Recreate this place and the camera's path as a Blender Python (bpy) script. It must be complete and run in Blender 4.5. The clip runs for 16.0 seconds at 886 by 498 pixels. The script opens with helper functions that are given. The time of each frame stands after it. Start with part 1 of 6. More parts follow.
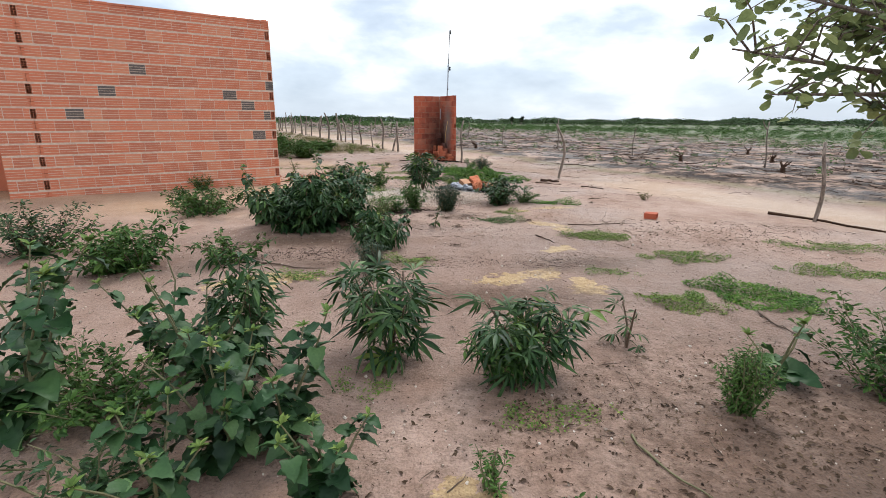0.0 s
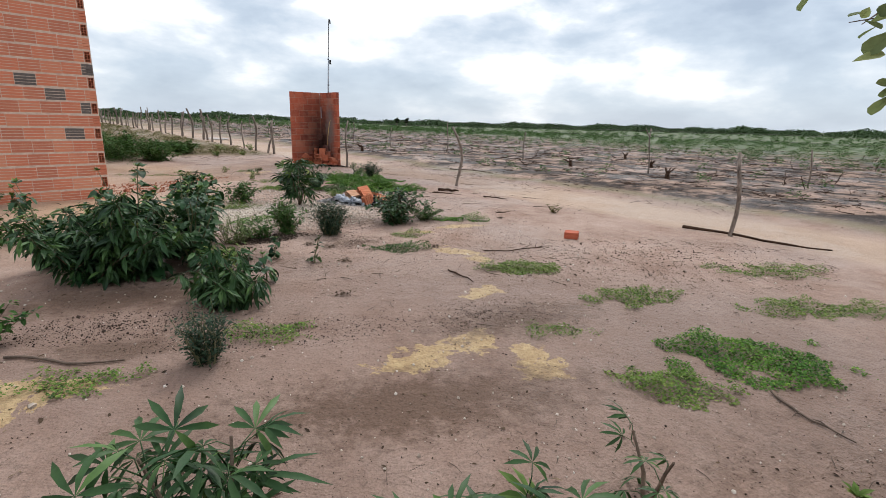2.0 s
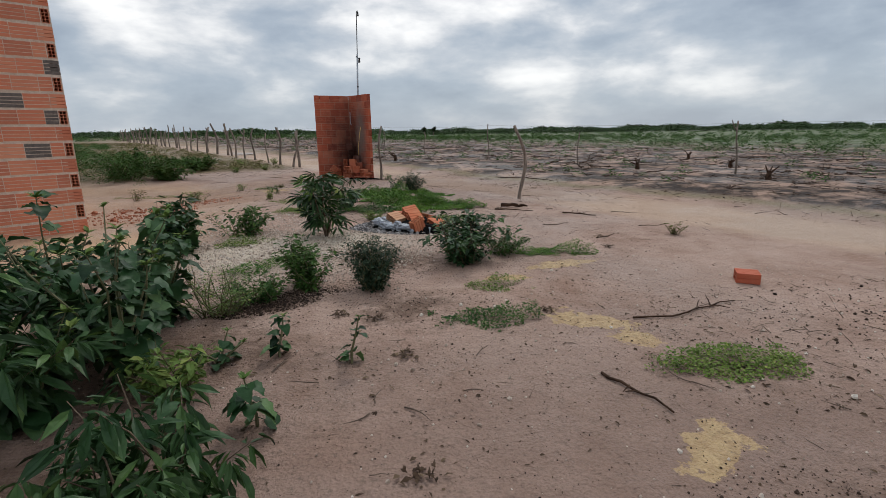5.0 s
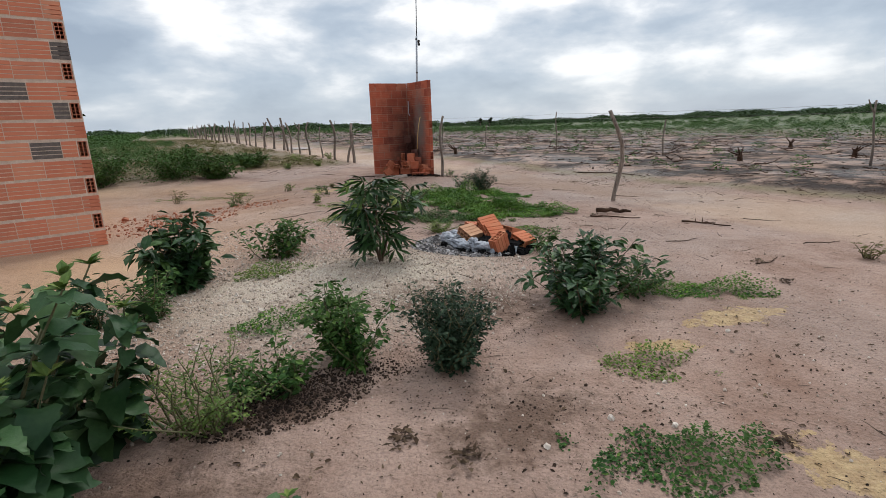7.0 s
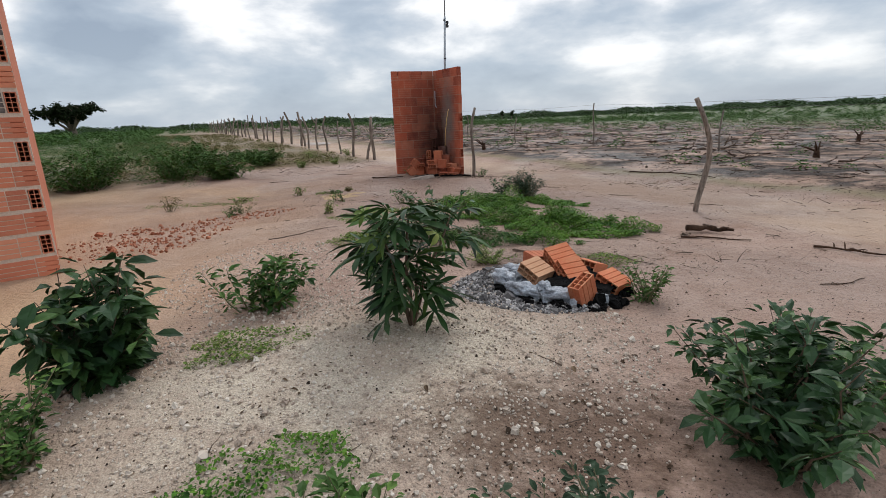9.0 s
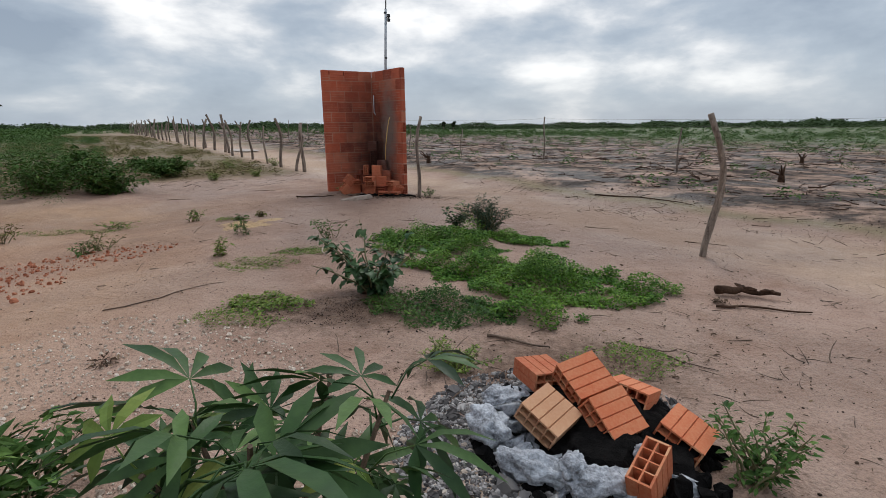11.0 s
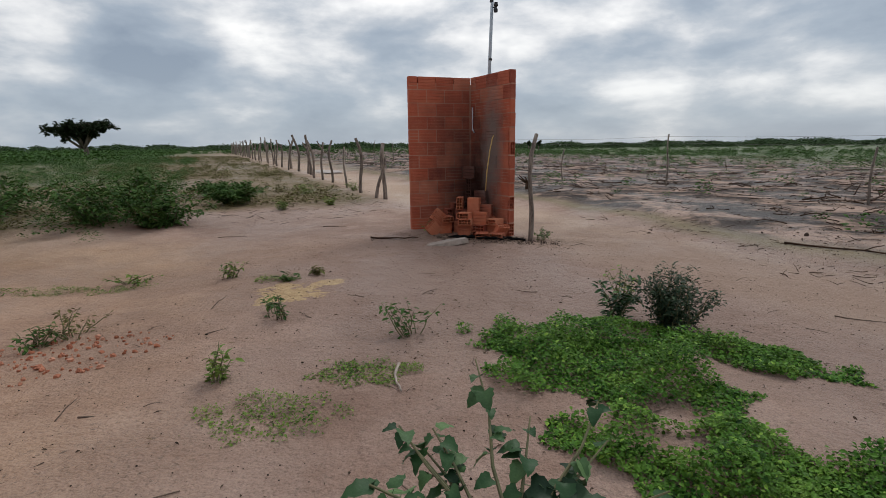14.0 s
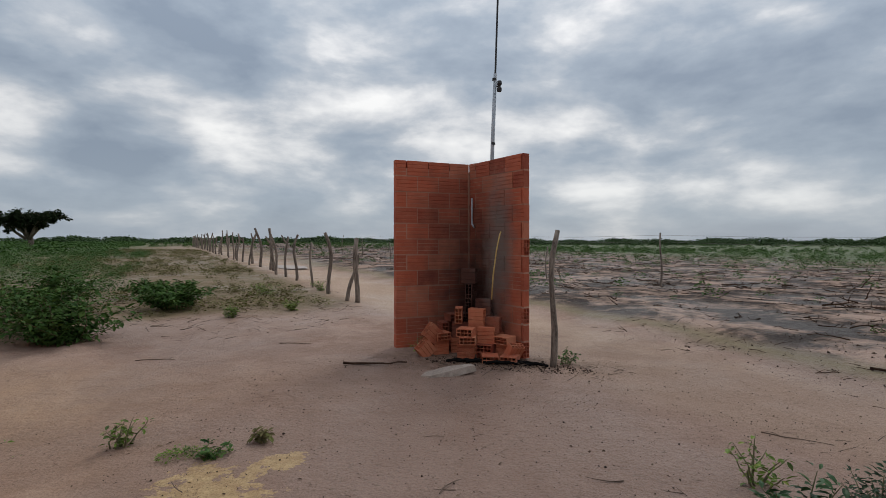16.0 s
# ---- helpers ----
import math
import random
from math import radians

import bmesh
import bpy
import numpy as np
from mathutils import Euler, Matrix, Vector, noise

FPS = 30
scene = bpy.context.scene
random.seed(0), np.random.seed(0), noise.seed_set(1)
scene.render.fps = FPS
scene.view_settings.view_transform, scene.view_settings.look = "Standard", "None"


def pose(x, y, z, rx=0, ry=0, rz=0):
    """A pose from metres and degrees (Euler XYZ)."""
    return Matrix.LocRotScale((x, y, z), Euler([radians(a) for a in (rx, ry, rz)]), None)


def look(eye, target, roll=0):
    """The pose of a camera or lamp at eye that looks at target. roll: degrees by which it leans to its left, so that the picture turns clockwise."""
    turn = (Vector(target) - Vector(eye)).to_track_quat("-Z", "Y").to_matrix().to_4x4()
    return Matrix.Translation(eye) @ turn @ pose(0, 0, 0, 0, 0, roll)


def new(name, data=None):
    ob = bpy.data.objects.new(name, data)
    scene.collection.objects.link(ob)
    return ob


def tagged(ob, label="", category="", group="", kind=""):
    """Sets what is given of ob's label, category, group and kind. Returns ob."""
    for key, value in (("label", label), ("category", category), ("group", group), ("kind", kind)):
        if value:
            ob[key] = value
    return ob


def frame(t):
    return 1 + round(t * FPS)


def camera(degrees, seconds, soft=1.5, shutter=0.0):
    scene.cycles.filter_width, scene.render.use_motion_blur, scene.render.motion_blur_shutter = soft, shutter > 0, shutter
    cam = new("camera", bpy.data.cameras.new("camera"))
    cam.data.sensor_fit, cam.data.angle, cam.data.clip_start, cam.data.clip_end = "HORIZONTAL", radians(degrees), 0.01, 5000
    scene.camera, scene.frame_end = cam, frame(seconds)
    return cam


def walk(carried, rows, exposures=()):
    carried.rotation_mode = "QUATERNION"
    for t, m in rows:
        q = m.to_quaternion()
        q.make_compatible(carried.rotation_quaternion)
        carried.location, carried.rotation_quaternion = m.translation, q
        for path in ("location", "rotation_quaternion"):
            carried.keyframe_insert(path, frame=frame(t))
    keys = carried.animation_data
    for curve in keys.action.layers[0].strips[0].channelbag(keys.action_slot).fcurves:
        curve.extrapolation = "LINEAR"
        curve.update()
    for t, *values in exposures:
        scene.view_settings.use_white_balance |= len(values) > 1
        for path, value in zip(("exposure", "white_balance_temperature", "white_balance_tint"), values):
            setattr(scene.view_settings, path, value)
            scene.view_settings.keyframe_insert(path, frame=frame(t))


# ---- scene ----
cam = camera(83.1, 16.0, soft=0.6)
METRES, EYE, TILT, LEAN, TURN = 14.1, 1.52, 0.75, 1.3, 0.0
ROWS = [
    (0.0, 0.0, 0.0, 0.0, 0.4, -15.15, -1.47),
    (0.5, 0.0031, 0.0321, -0.0005, -1.79, -15.22, -1.89),
    (1.0, 0.0021, 0.0631, -0.0021, -6.62, -15.29, -2.72),
    (1.5, 0.0027, 0.0911, -0.0024, -10.54, -15.35, -2.24),
    (2.0, 0.0034, 0.123, -0.0017, -12.35, -14.56, -2.82),
    (2.5, -0.0001, 0.1529, -0.0052, -16.66, -13.3, -1.91),
    (3.0, 0.0006, 0.1851, -0.0102, -14.2, -13.86, -1.32),
    (5.5, -0.0039, 0.3376, -0.0171, -7.44, -13.73, -0.07),
    (6.0, -0.0025, 0.37, -0.0181, -4.44, -13.83, 0.62),
    (6.5, -0.0078, 0.4007, -0.0209, -3.37, -14.24, 0.7),
    (7.0, -0.0095, 0.428, -0.0207, -3.34, -14.66, 0.65),
    (7.5, -0.0078, 0.4582, -0.019, -2.33, -15.37, 0.84),
    (8.0, -0.0156, 0.4847, -0.0205, -1.17, -15.17, 1.08),
    (8.5, -0.0216, 0.5136, -0.0218, -1.01, -15.37, 1.08),
    (11.0, -0.017, 0.6759, -0.0224, -7.55, -14.34, -0.92),
    (11.5, -0.0039, 0.7114, -0.0236, -10.6, -13.79, -1.35),
    (12.0, 0.0015, 0.7455, -0.0248, -9.95, -13.96, -1.36),
    (12.5, 0.0008, 0.7779, -0.0224, -6.57, -13.95, -0.69),
    (13.0, -0.0063, 0.8119, -0.0234, -1.03, -12.54, -0.37),
    (13.5, -0.0186, 0.8353, -0.0226, 1.59, -12.21, -0.52),
    (14.0, -0.0334, 0.8586, -0.0232, 1.74, -12.35, -0.55),
    (14.5, -0.0416, 0.8888, -0.024, 1.74, -11.45, -0.58),
    (15.0, -0.0527, 0.9179, -0.0255, 1.28, -9.78, -0.74),
    (15.5, -0.0591, 0.9471, -0.0261, -0.9, -8.99, -1.05),
    (16.0, -0.0625, 0.9799, -0.0232, -2.11, -1.51, -1.29),
]
walk(cam, [(t, pose(0.034, 0, EYE, TILT, LEAN, TURN) @ pose(METRES * x, METRES * y, METRES * z, 90 + pitch, roll, yaw)) for t, x, y, z, yaw, pitch, roll in ROWS],
     exposures=[(0.0, 0.63), (0.5, 0.76), (1.0, 0.61), (1.5, 0.58), (2.0, 0.38), (2.6, -0.10), (3.0, -0.20), (6.0, -0.12), (7.0, 0.10), (8.5, 0.08), (11.0, -0.10), (13.0, -0.16), (14.0, -0.26), (14.5, -0.28), (15.4, -0.52), (16.0, -0.42)])

# ---- world, sun ----
world = bpy.data.worlds.new("overcast_sky")
scene.world = world
world.use_nodes = True


class Nodes:
    """Short hand for node trees."""

    def __init__(self, tree):
        self.t = tree
        tree.nodes.clear()

    def add(self, kind, **kw):
        n = self.t.nodes.new(kind)
        for k, v in kw.items():
            if k == "ins":
                for name, val in v.items():
                    s = n.inputs[name]
                    if isinstance(val, bpy.types.NodeSocket):
                        self.t.links.new(val, s)
                    else:
                        s.default_value = val
            elif k == "operation":
                n.operation = v
            elif k == "noise_dimensions":
                n.noise_dimensions = v
            elif k == "data_type":
                n.data_type = v
            elif k == "blend_type":
                n.blend_type = v
            elif k == "feature":
                n.feature = v
            elif k == "attribute_name":
                n.attribute_name = v
            elif k == "sky_type":
                n.sky_type = v
        return n

    def math(self, op, a, b=0.0, clamp=False):
        n = self.add("ShaderNodeMath", operation=op, ins={0: a, 1: b})
        n.use_clamp = clamp
        return n.outputs[0]

    def noise(self, vec, scale, detail=4.0, rough=0.55, distort=0.0):
        n = self.add("ShaderNodeTexNoise", ins={"Vector": vec, "Scale": scale, "Detail": detail, "Roughness": rough, "Distortion": distort})
        return n.outputs["Fac"]

    def ramp(self, fac, stops, mode="LINEAR"):
        n = self.add("ShaderNodeValToRGB", ins={"Fac": fac})
        n.color_ramp.interpolation = mode
        els = n.color_ramp.elements
        while len(els) < len(stops):
            els.new(0.5)
        for e, (p, c) in zip(els, stops):
            e.position, e.color = p, (c, c, c, 1) if isinstance(c, (int, float)) else (*c, 1)
        return n.outputs["Color"]

    def mix(self, fac, a, b, blend="MIX"):
        n = self.add("ShaderNodeMix", data_type="RGBA", blend_type=blend)
        for i, v in ((0, fac), (6, a), (7, b)):
            if isinstance(v, bpy.types.NodeSocket):
                self.t.links.new(v, n.inputs[i])
            else:
                n.inputs[i].default_value = v if i == 0 else (*v, 1)
        return n.outputs[2]

    def attr(self, name):
        return self.add("ShaderNodeAttribute", attribute_name=name).outputs["Fac"]


SUN_EL, SUN_AZ = radians(48), radians(25)
w = Nodes(world.node_tree)
way = w.add("ShaderNodeTexCoord").outputs["Generated"]
sep = w.add("ShaderNodeSeparateXYZ", ins={0: way})
zz = w.math("MAXIMUM", sep.outputs[2], 0.0)
puff = w.add("ShaderNodeCombineXYZ", ins={0: sep.outputs[0], 1: sep.outputs[1], 2: w.math("MULTIPLY", w.math("POWER", zz, 0.9), 2.2)}).outputs[0]
big = w.noise(puff, 4.3, 9.0, 0.53, 0.10)
low = w.noise(puff, 2.0, 3.0, 0.40, 0.1)
both = w.math("ADD", w.math("MULTIPLY", big, 0.62), w.math("MULTIPLY", low, 0.38))
clouds = w.ramp(both, [(0.38, (0.34, 0.41, 0.51)), (0.465, (0.47, 0.545, 0.64)), (0.52, (0.65, 0.70, 0.765)), (0.565, (0.93, 0.945, 0.97)), (0.63, (1.3, 1.29, 1.27))])
haze = w.ramp(zz, [(0.0, 1.0), (0.06, 0.55), (0.16, 0.0)])
clouds = w.mix(w.math("MULTIPLY", haze, 0.5), clouds, (0.50, 0.58, 0.68))
lift = w.math("ADD", 1.0, w.math("MULTIPLY", w.math("SUBTRACT", zz, 0.22, True), 1.1))
clouds = w.mix(1.0, clouds, w.add("ShaderNodeCombineXYZ", ins={0: lift, 1: lift, 2: lift}).outputs[0], "MULTIPLY")
air = w.add("ShaderNodeTexSky", sky_type="NISHITA")
air.sun_disc, air.sun_elevation, air.sun_rotation = False, SUN_EL, SUN_AZ
thin = w.mix(1.0, air.outputs[0], (0.10, 0.10, 0.10), "MULTIPLY")
skycol = w.mix(0.90, thin, clouds)
back = w.add("ShaderNodeBackground", ins={"Color": skycol, "Strength": 1.0})
w.t.links.new(back.outputs[0], w.add("ShaderNodeOutputWorld").inputs[0])

sun = new("sun", bpy.data.lights.new("sun", "SUN"))
sun.data.energy, sun.data.angle, sun.data.color = 1.4, radians(14), (1.0, 0.975, 0.93)
sun.matrix_world = look((math.sin(SUN_AZ) * math.cos(SUN_EL) * 50, math.cos(SUN_AZ) * math.cos(SUN_EL) * 50, math.sin(SUN_EL) * 50), (0, 0, 0))


# ---- materials ----
def material(name, rough=0.8, spec=0.3):
    m = bpy.data.materials.new(name)
    m.use_nodes = True
    n = Nodes(m.node_tree)
    b = n.add("ShaderNodeBsdfPrincipled")
    b.inputs["Roughness"].default_value = rough
    b.inputs["Specular IOR Level"].default_value = spec
    n.t.links.new(b.outputs[0], n.add("ShaderNodeOutputMaterial").inputs[0])
    return m, n, b


def bump(n, b, height, strength, distance):
    n.t.links.new(n.add("ShaderNodeBump", ins={"Height": height, "Strength": strength, "Distance": distance}).outputs[0], b.inputs["Normal"])


def simple(name, c1, c2, rough=0.8, scale=8.0, bumped=0.4, size=0.01, spec=0.3, vary=0.0, stretch=(1, 1, 1)):
    """Two colours mixed by grain at two scales, with a little relief."""
    m, n, b = material(name, rough, spec)
    co = n.add("ShaderNodeTexCoord").outputs["Object"]
    co = n.add("ShaderNodeMapping", ins={"Vector": co, "Scale": stretch}).outputs[0]
    f = n.math("ADD", n.math("MULTIPLY", n.noise(co, scale, 5.0), 0.6), n.math("MULTIPLY", n.noise(co, scale * 7, 4.0), 0.4))
    col = n.mix(n.ramp(f, [(0.36, 0.0), (0.64, 1.0)]), c1, c2)
    if vary:
        r = n.add("ShaderNodeObjectInfo").outputs["Random"]
        v = n.math("ADD", 1.0 - vary, n.math("MULTIPLY", r, 2 * vary))
        col = n.mix(1.0, col, n.add("ShaderNodeCombineXYZ", ins={0: v, 1: v, 2: v}).outputs[0], "MULTIPLY")
    n.t.links.new(col, b.inputs["Base Color"])
    bump(n, b, f, bumped, size)
    return m


def leafy(name, c1, c2, c3, rough=0.55, shine=0.12, thin=0.09):
    """Leaf green that changes from leaf to leaf, with light passing through."""
    m, n, b = material(name, rough, shine)
    r = n.add("ShaderNodeNewGeometry").outputs["Random Per Island"]
    o = n.add("ShaderNodeObjectInfo").outputs["Random"]
    f = n.math("FRACT", n.math("ADD", r, n.math("MULTIPLY", o, 3.7)))
    col = n.ramp(f, [(0.0, c1), (0.45, c2), (0.85, c2), (1.0, c3)])
    co = n.add("ShaderNodeTexCoord").outputs["Object"]
    g = n.noise(co, 60.0, 3.0)
    col = n.mix(n.ramp(n.noise(n.add("ShaderNodeNewGeometry").outputs["Position"], 3.2, 4.0, 0.6), [(0.42, 0.0), (0.70, 0.4)]), col, c3)
    col = n.mix(n.math("MULTIPLY", g, 0.55), col, c1)
    n.t.links.new(col, b.inputs["Base Color"])
    bump(n, b, g, 0.3, 0.004)
    tr = n.add("ShaderNodeBsdfTranslucent", ins={"Color": col})
    mx = n.add("ShaderNodeMixShader", ins={0: thin})
    n.t.links.new(b.outputs[0], mx.inputs[1])
    n.t.links.new(tr.outputs[0], mx.inputs[2])
    out = [x for x in n.t.nodes if x.type == "OUTPUT_MATERIAL"][0]
    n.t.links.new(mx.outputs[0], out.inputs[0])
    return m


LEAF_CASSAVA = leafy("cassava_leaf", (0.006, 0.020, 0.007), (0.024, 0.066, 0.018), (0.115, 0.20, 0.050), 0.48, 0.2)
LEAF_BROAD = leafy("broad_leaf", (0.005, 0.020, 0.007), (0.026, 0.076, 0.023), (0.15, 0.25, 0.09), 0.5, 0.2)
LEAF_FINE = leafy("fine_leaf", (0.012, 0.036, 0.008), (0.046, 0.110, 0.022), (0.17, 0.27, 0.060))
LEAF_GREY = leafy("grey_leaf", (0.008, 0.020, 0.010), (0.030, 0.056, 0.028), (0.10, 0.14, 0.08))
LEAF_MAT = leafy("creeper_leaf", (0.008, 0.032, 0.004), (0.080, 0.200, 0.022), (0.30, 0.47, 0.070))
LEAF_DRYMAT = leafy("dry_creeper_leaf", (0.028, 0.055, 0.012), (0.15, 0.24, 0.042), (0.36, 0.40, 0.10))
LEAF_YELLOW = leafy("yellowing_leaf", (0.045, 0.085, 0.018), (0.11, 0.18, 0.04), (0.26, 0.29, 0.07))
LEAF_TREE = leafy("tree_leaf", (0.06, 0.085, 0.035), (0.20, 0.25, 0.10), (0.46, 0.50, 0.20), thin=0.45)
LEAF_FAR = leafy("far_leaf", (0.026, 0.058, 0.016), (0.060, 0.125, 0.028), (0.11, 0.175, 0.04), 0.7, 0.08)
LEAF_PALE = leafy("pale_leaf", (0.035, 0.080, 0.030), (0.085, 0.165, 0.060), (0.19, 0.28, 0.10))
LEAF_STRAW = leafy("straw_leaf", (0.09, 0.075, 0.035), (0.17, 0.14, 0.065), (0.15, 0.19, 0.05), 0.8, 0.05)
LEAF_WOODS = leafy("far_woods_leaf", (0.028, 0.048, 0.024), (0.058, 0.095, 0.040), (0.09, 0.135, 0.05), 0.8, 0.05)
LEAF_DARK = leafy("dark_far_leaf", (0.010, 0.016, 0.008), (0.022, 0.034, 0.014), (0.035, 0.05, 0.02), 0.8, 0.05)
STEM = simple("green_stem", (0.10, 0.10, 0.05), (0.18, 0.16, 0.08), 0.7, 20)
STEM_BROWN = simple("woody_stem", (0.08, 0.05, 0.035), (0.17, 0.12, 0.08), 0.8, 20)
BARK = simple("weathered_post_wood", (0.055, 0.040, 0.032), (0.27, 0.215, 0.175), 0.9, 9, 0.9, 0.012, vary=0.25, stretch=(3, 3, 0.5))
DEADWOOD = simple("charred_dead_wood", (0.017, 0.010, 0.007), (0.085, 0.048, 0.031), 0.95, 12, 0.6, spec=0.1)
TWIG = simple("dry_twig", (0.06, 0.042, 0.032), (0.16, 0.11, 0.08), 0.9, 15)
LITTER = leafy("leaf_litter", (0.025, 0.016, 0.011), (0.075, 0.045, 0.028), (0.30, 0.21, 0.13), 0.8, 0.1)
MORTAR = simple("lime_mortar", (0.48, 0.36, 0.28), (0.68, 0.56, 0.46), 0.95, 14, 0.9, 0.02)
CEMENT = simple("cement", (0.22, 0.20, 0.19), (0.34, 0.31, 0.29), 0.9, 10, 0.6)
PIPE = simple("galvanised_pipe", (0.25, 0.28, 0.31), (0.36, 0.39, 0.42), 0.4, 10, 0.2, spec=0.5)
BLACK = simple("black_plastic", (0.012, 0.012, 0.013), (0.03, 0.03, 0.03), 0.5, 30, 0.2)
CHAR = simple("charcoal", (0.003, 0.003, 0.003), (0.012, 0.011, 0.011), 0.95, 30, 1.0, 0.02, spec=0.05)
SACK = simple("dusty_white_sack", (0.10, 0.105, 0.12), (0.52, 0.55, 0.60), 0.5, 12, 0.8, 0.02)
HOSE = simple("yellow_hose", (0.45, 0.30, 0.09), (0.58, 0.42, 0.16), 0.5, 20, 0.1)
STONE = simple("pale_stone", (0.22, 0.175, 0.145), (0.38, 0.31, 0.26), 0.9, 8, 0.7)
WIRE = simple("rusty_wire", (0.10, 0.09, 0.08), (0.18, 0.16, 0.15), 0.6, 20, 0.1)


def pebbles(name, c1, c2, c3):
    m, n, b = material(name, 0.9, 0.2)
    r = n.add("ShaderNodeNewGeometry").outputs["Random Per Island"]
    col = n.ramp(r, [(0.0, c1), (0.5, c2), (1.0, c3)])
    co = n.add("ShaderNodeTexCoord").outputs["Object"]
    g = n.noise(co, 90.0, 3.0)
    n.t.links.new(n.mix(n.math("MULTIPLY", g, 0.4), col, c1), b.inputs["Base Color"])
    bump(n, b, g, 0.5, 0.003)
    return m


GRAVEL = pebbles("crushed_stone", (0.05, 0.046, 0.046), (0.20, 0.185, 0.18), (0.55, 0.52, 0.50))
SOIL = pebbles("dark_soil", (0.018, 0.012, 0.009), (0.045, 0.028, 0.020), (0.10, 0.065, 0.045))
MOUND_GRIT = pebbles("sandy_grit", (0.30, 0.23, 0.18), (0.54, 0.45, 0.37), (0.74, 0.66, 0.57))
SHARDS = pebbles("brick_shards", (0.26, 0.09, 0.05), (0.42, 0.16, 0.09), (0.52, 0.27, 0.18))


def clay(name, c1, c2, c3, soot=None):
    """Fired clay: each brick its own shade, fine grain, dust; soot spreads from one place."""
    m, n, b = material(name, 0.85, 0.25)
    o = n.add("ShaderNodeObjectInfo").outputs["Random"]
    i = n.add("ShaderNodeNewGeometry")
    f = n.math("FRACT", n.math("ADD", o, i.outputs["Random Per Island"]))
    col = n.ramp(f, [(0.0, c1), (0.45, c2), (0.75, c2), (1.0, c3)])
    pos = i.outputs["Position"]
    g = n.math("ADD", n.math("MULTIPLY", n.noise(pos, 7.0, 5.0), 0.5), n.math("MULTIPLY", n.noise(pos, 80.0, 4.0), 0.5))
    col = n.mix(n.ramp(g, [(0.40, 0.0), (0.70, 0.55)]), col, c3)
    col = n.mix(n.ramp(n.noise(pos, 2.3, 4.0), [(0.52, 0.0), (0.75, 0.5)]), col, c1)
    if soot:
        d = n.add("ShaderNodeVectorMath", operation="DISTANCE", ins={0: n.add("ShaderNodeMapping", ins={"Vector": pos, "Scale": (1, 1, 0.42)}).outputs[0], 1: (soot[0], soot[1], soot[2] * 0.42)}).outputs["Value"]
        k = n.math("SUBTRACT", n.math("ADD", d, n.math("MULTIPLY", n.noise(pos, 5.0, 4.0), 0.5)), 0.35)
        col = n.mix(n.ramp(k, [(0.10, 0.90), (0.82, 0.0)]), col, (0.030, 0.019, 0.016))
        e = n.add("ShaderNodeVectorMath", operation="DISTANCE", ins={0: n.add("ShaderNodeMapping", ins={"Vector": pos, "Scale": (1, 1, 0.3)}).outputs[0], 1: (0.06, 20.1, 0.40)}).outputs["Value"]
        k = n.math("ADD", e, n.math("MULTIPLY", n.noise(pos, 6.0, 5.0), 0.35))
        col = n.mix(n.ramp(k, [(0.28, 0.8), (0.52, 0.0)]), col, (0.16, 0.14, 0.125))
    n.t.links.new(col, b.inputs["Base Color"])
    bump(n, b, g, 0.5, 0.006)
    return m


CORNER = (-0.24, 20.66)
CLAY_HOUSE = clay("orange_clay", (0.42, 0.135, 0.078), (0.57, 0.180, 0.098), (0.62, 0.255, 0.150))
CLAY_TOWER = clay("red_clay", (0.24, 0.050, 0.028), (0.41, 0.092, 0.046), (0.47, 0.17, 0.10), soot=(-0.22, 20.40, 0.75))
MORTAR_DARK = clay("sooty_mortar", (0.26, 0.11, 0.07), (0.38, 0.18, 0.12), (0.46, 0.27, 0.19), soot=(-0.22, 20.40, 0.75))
CLAY_BAKED = clay("baked_clay", (0.26, 0.062, 0.032), (0.46, 0.120, 0.058), (0.52, 0.23, 0.13))
CLAY_LOOSE = clay("fresh_clay", (0.36, 0.090, 0.042), (0.52, 0.150, 0.068), (0.60, 0.31, 0.17))
CLAY_PALE = clay("pale_dusty_clay", (0.36, 0.15, 0.08), (0.48, 0.25, 0.14), (0.58, 0.38, 0.24))
CLAY_GREY = simple("cement_smeared_clay", (0.075, 0.062, 0.056), (0.17, 0.14, 0.125), 0.9, 18, 0.6)


# ---- geometry helpers ----
class Geo:
    """Gathers vertices and faces for one mesh."""

    def __init__(self):
        self.v, self.f, self.n = [], [], 0

    def add(self, v, f):
        v = np.asarray(v, float)
        self.v.append(v)
        self.f.extend(tuple(i + self.n for i in face) for face in f)
        self.n += len(v)

    def put(self, tpl, m):
        v = np.asarray(tpl[0], float)
        a = np.array(m)
        self.add(v @ a[:3, :3].T + a[:3, 3], tpl[1])

    def mesh(self, name, mat, smooth=False):
        me = bpy.data.meshes.new(name)
        me.from_pydata(np.concatenate(self.v) if self.v else [], [], self.f)
        if smooth:
            me.polygons.foreach_set("use_smooth", [True] * len(me.polygons))
        me.materials.append(mat)
        return me


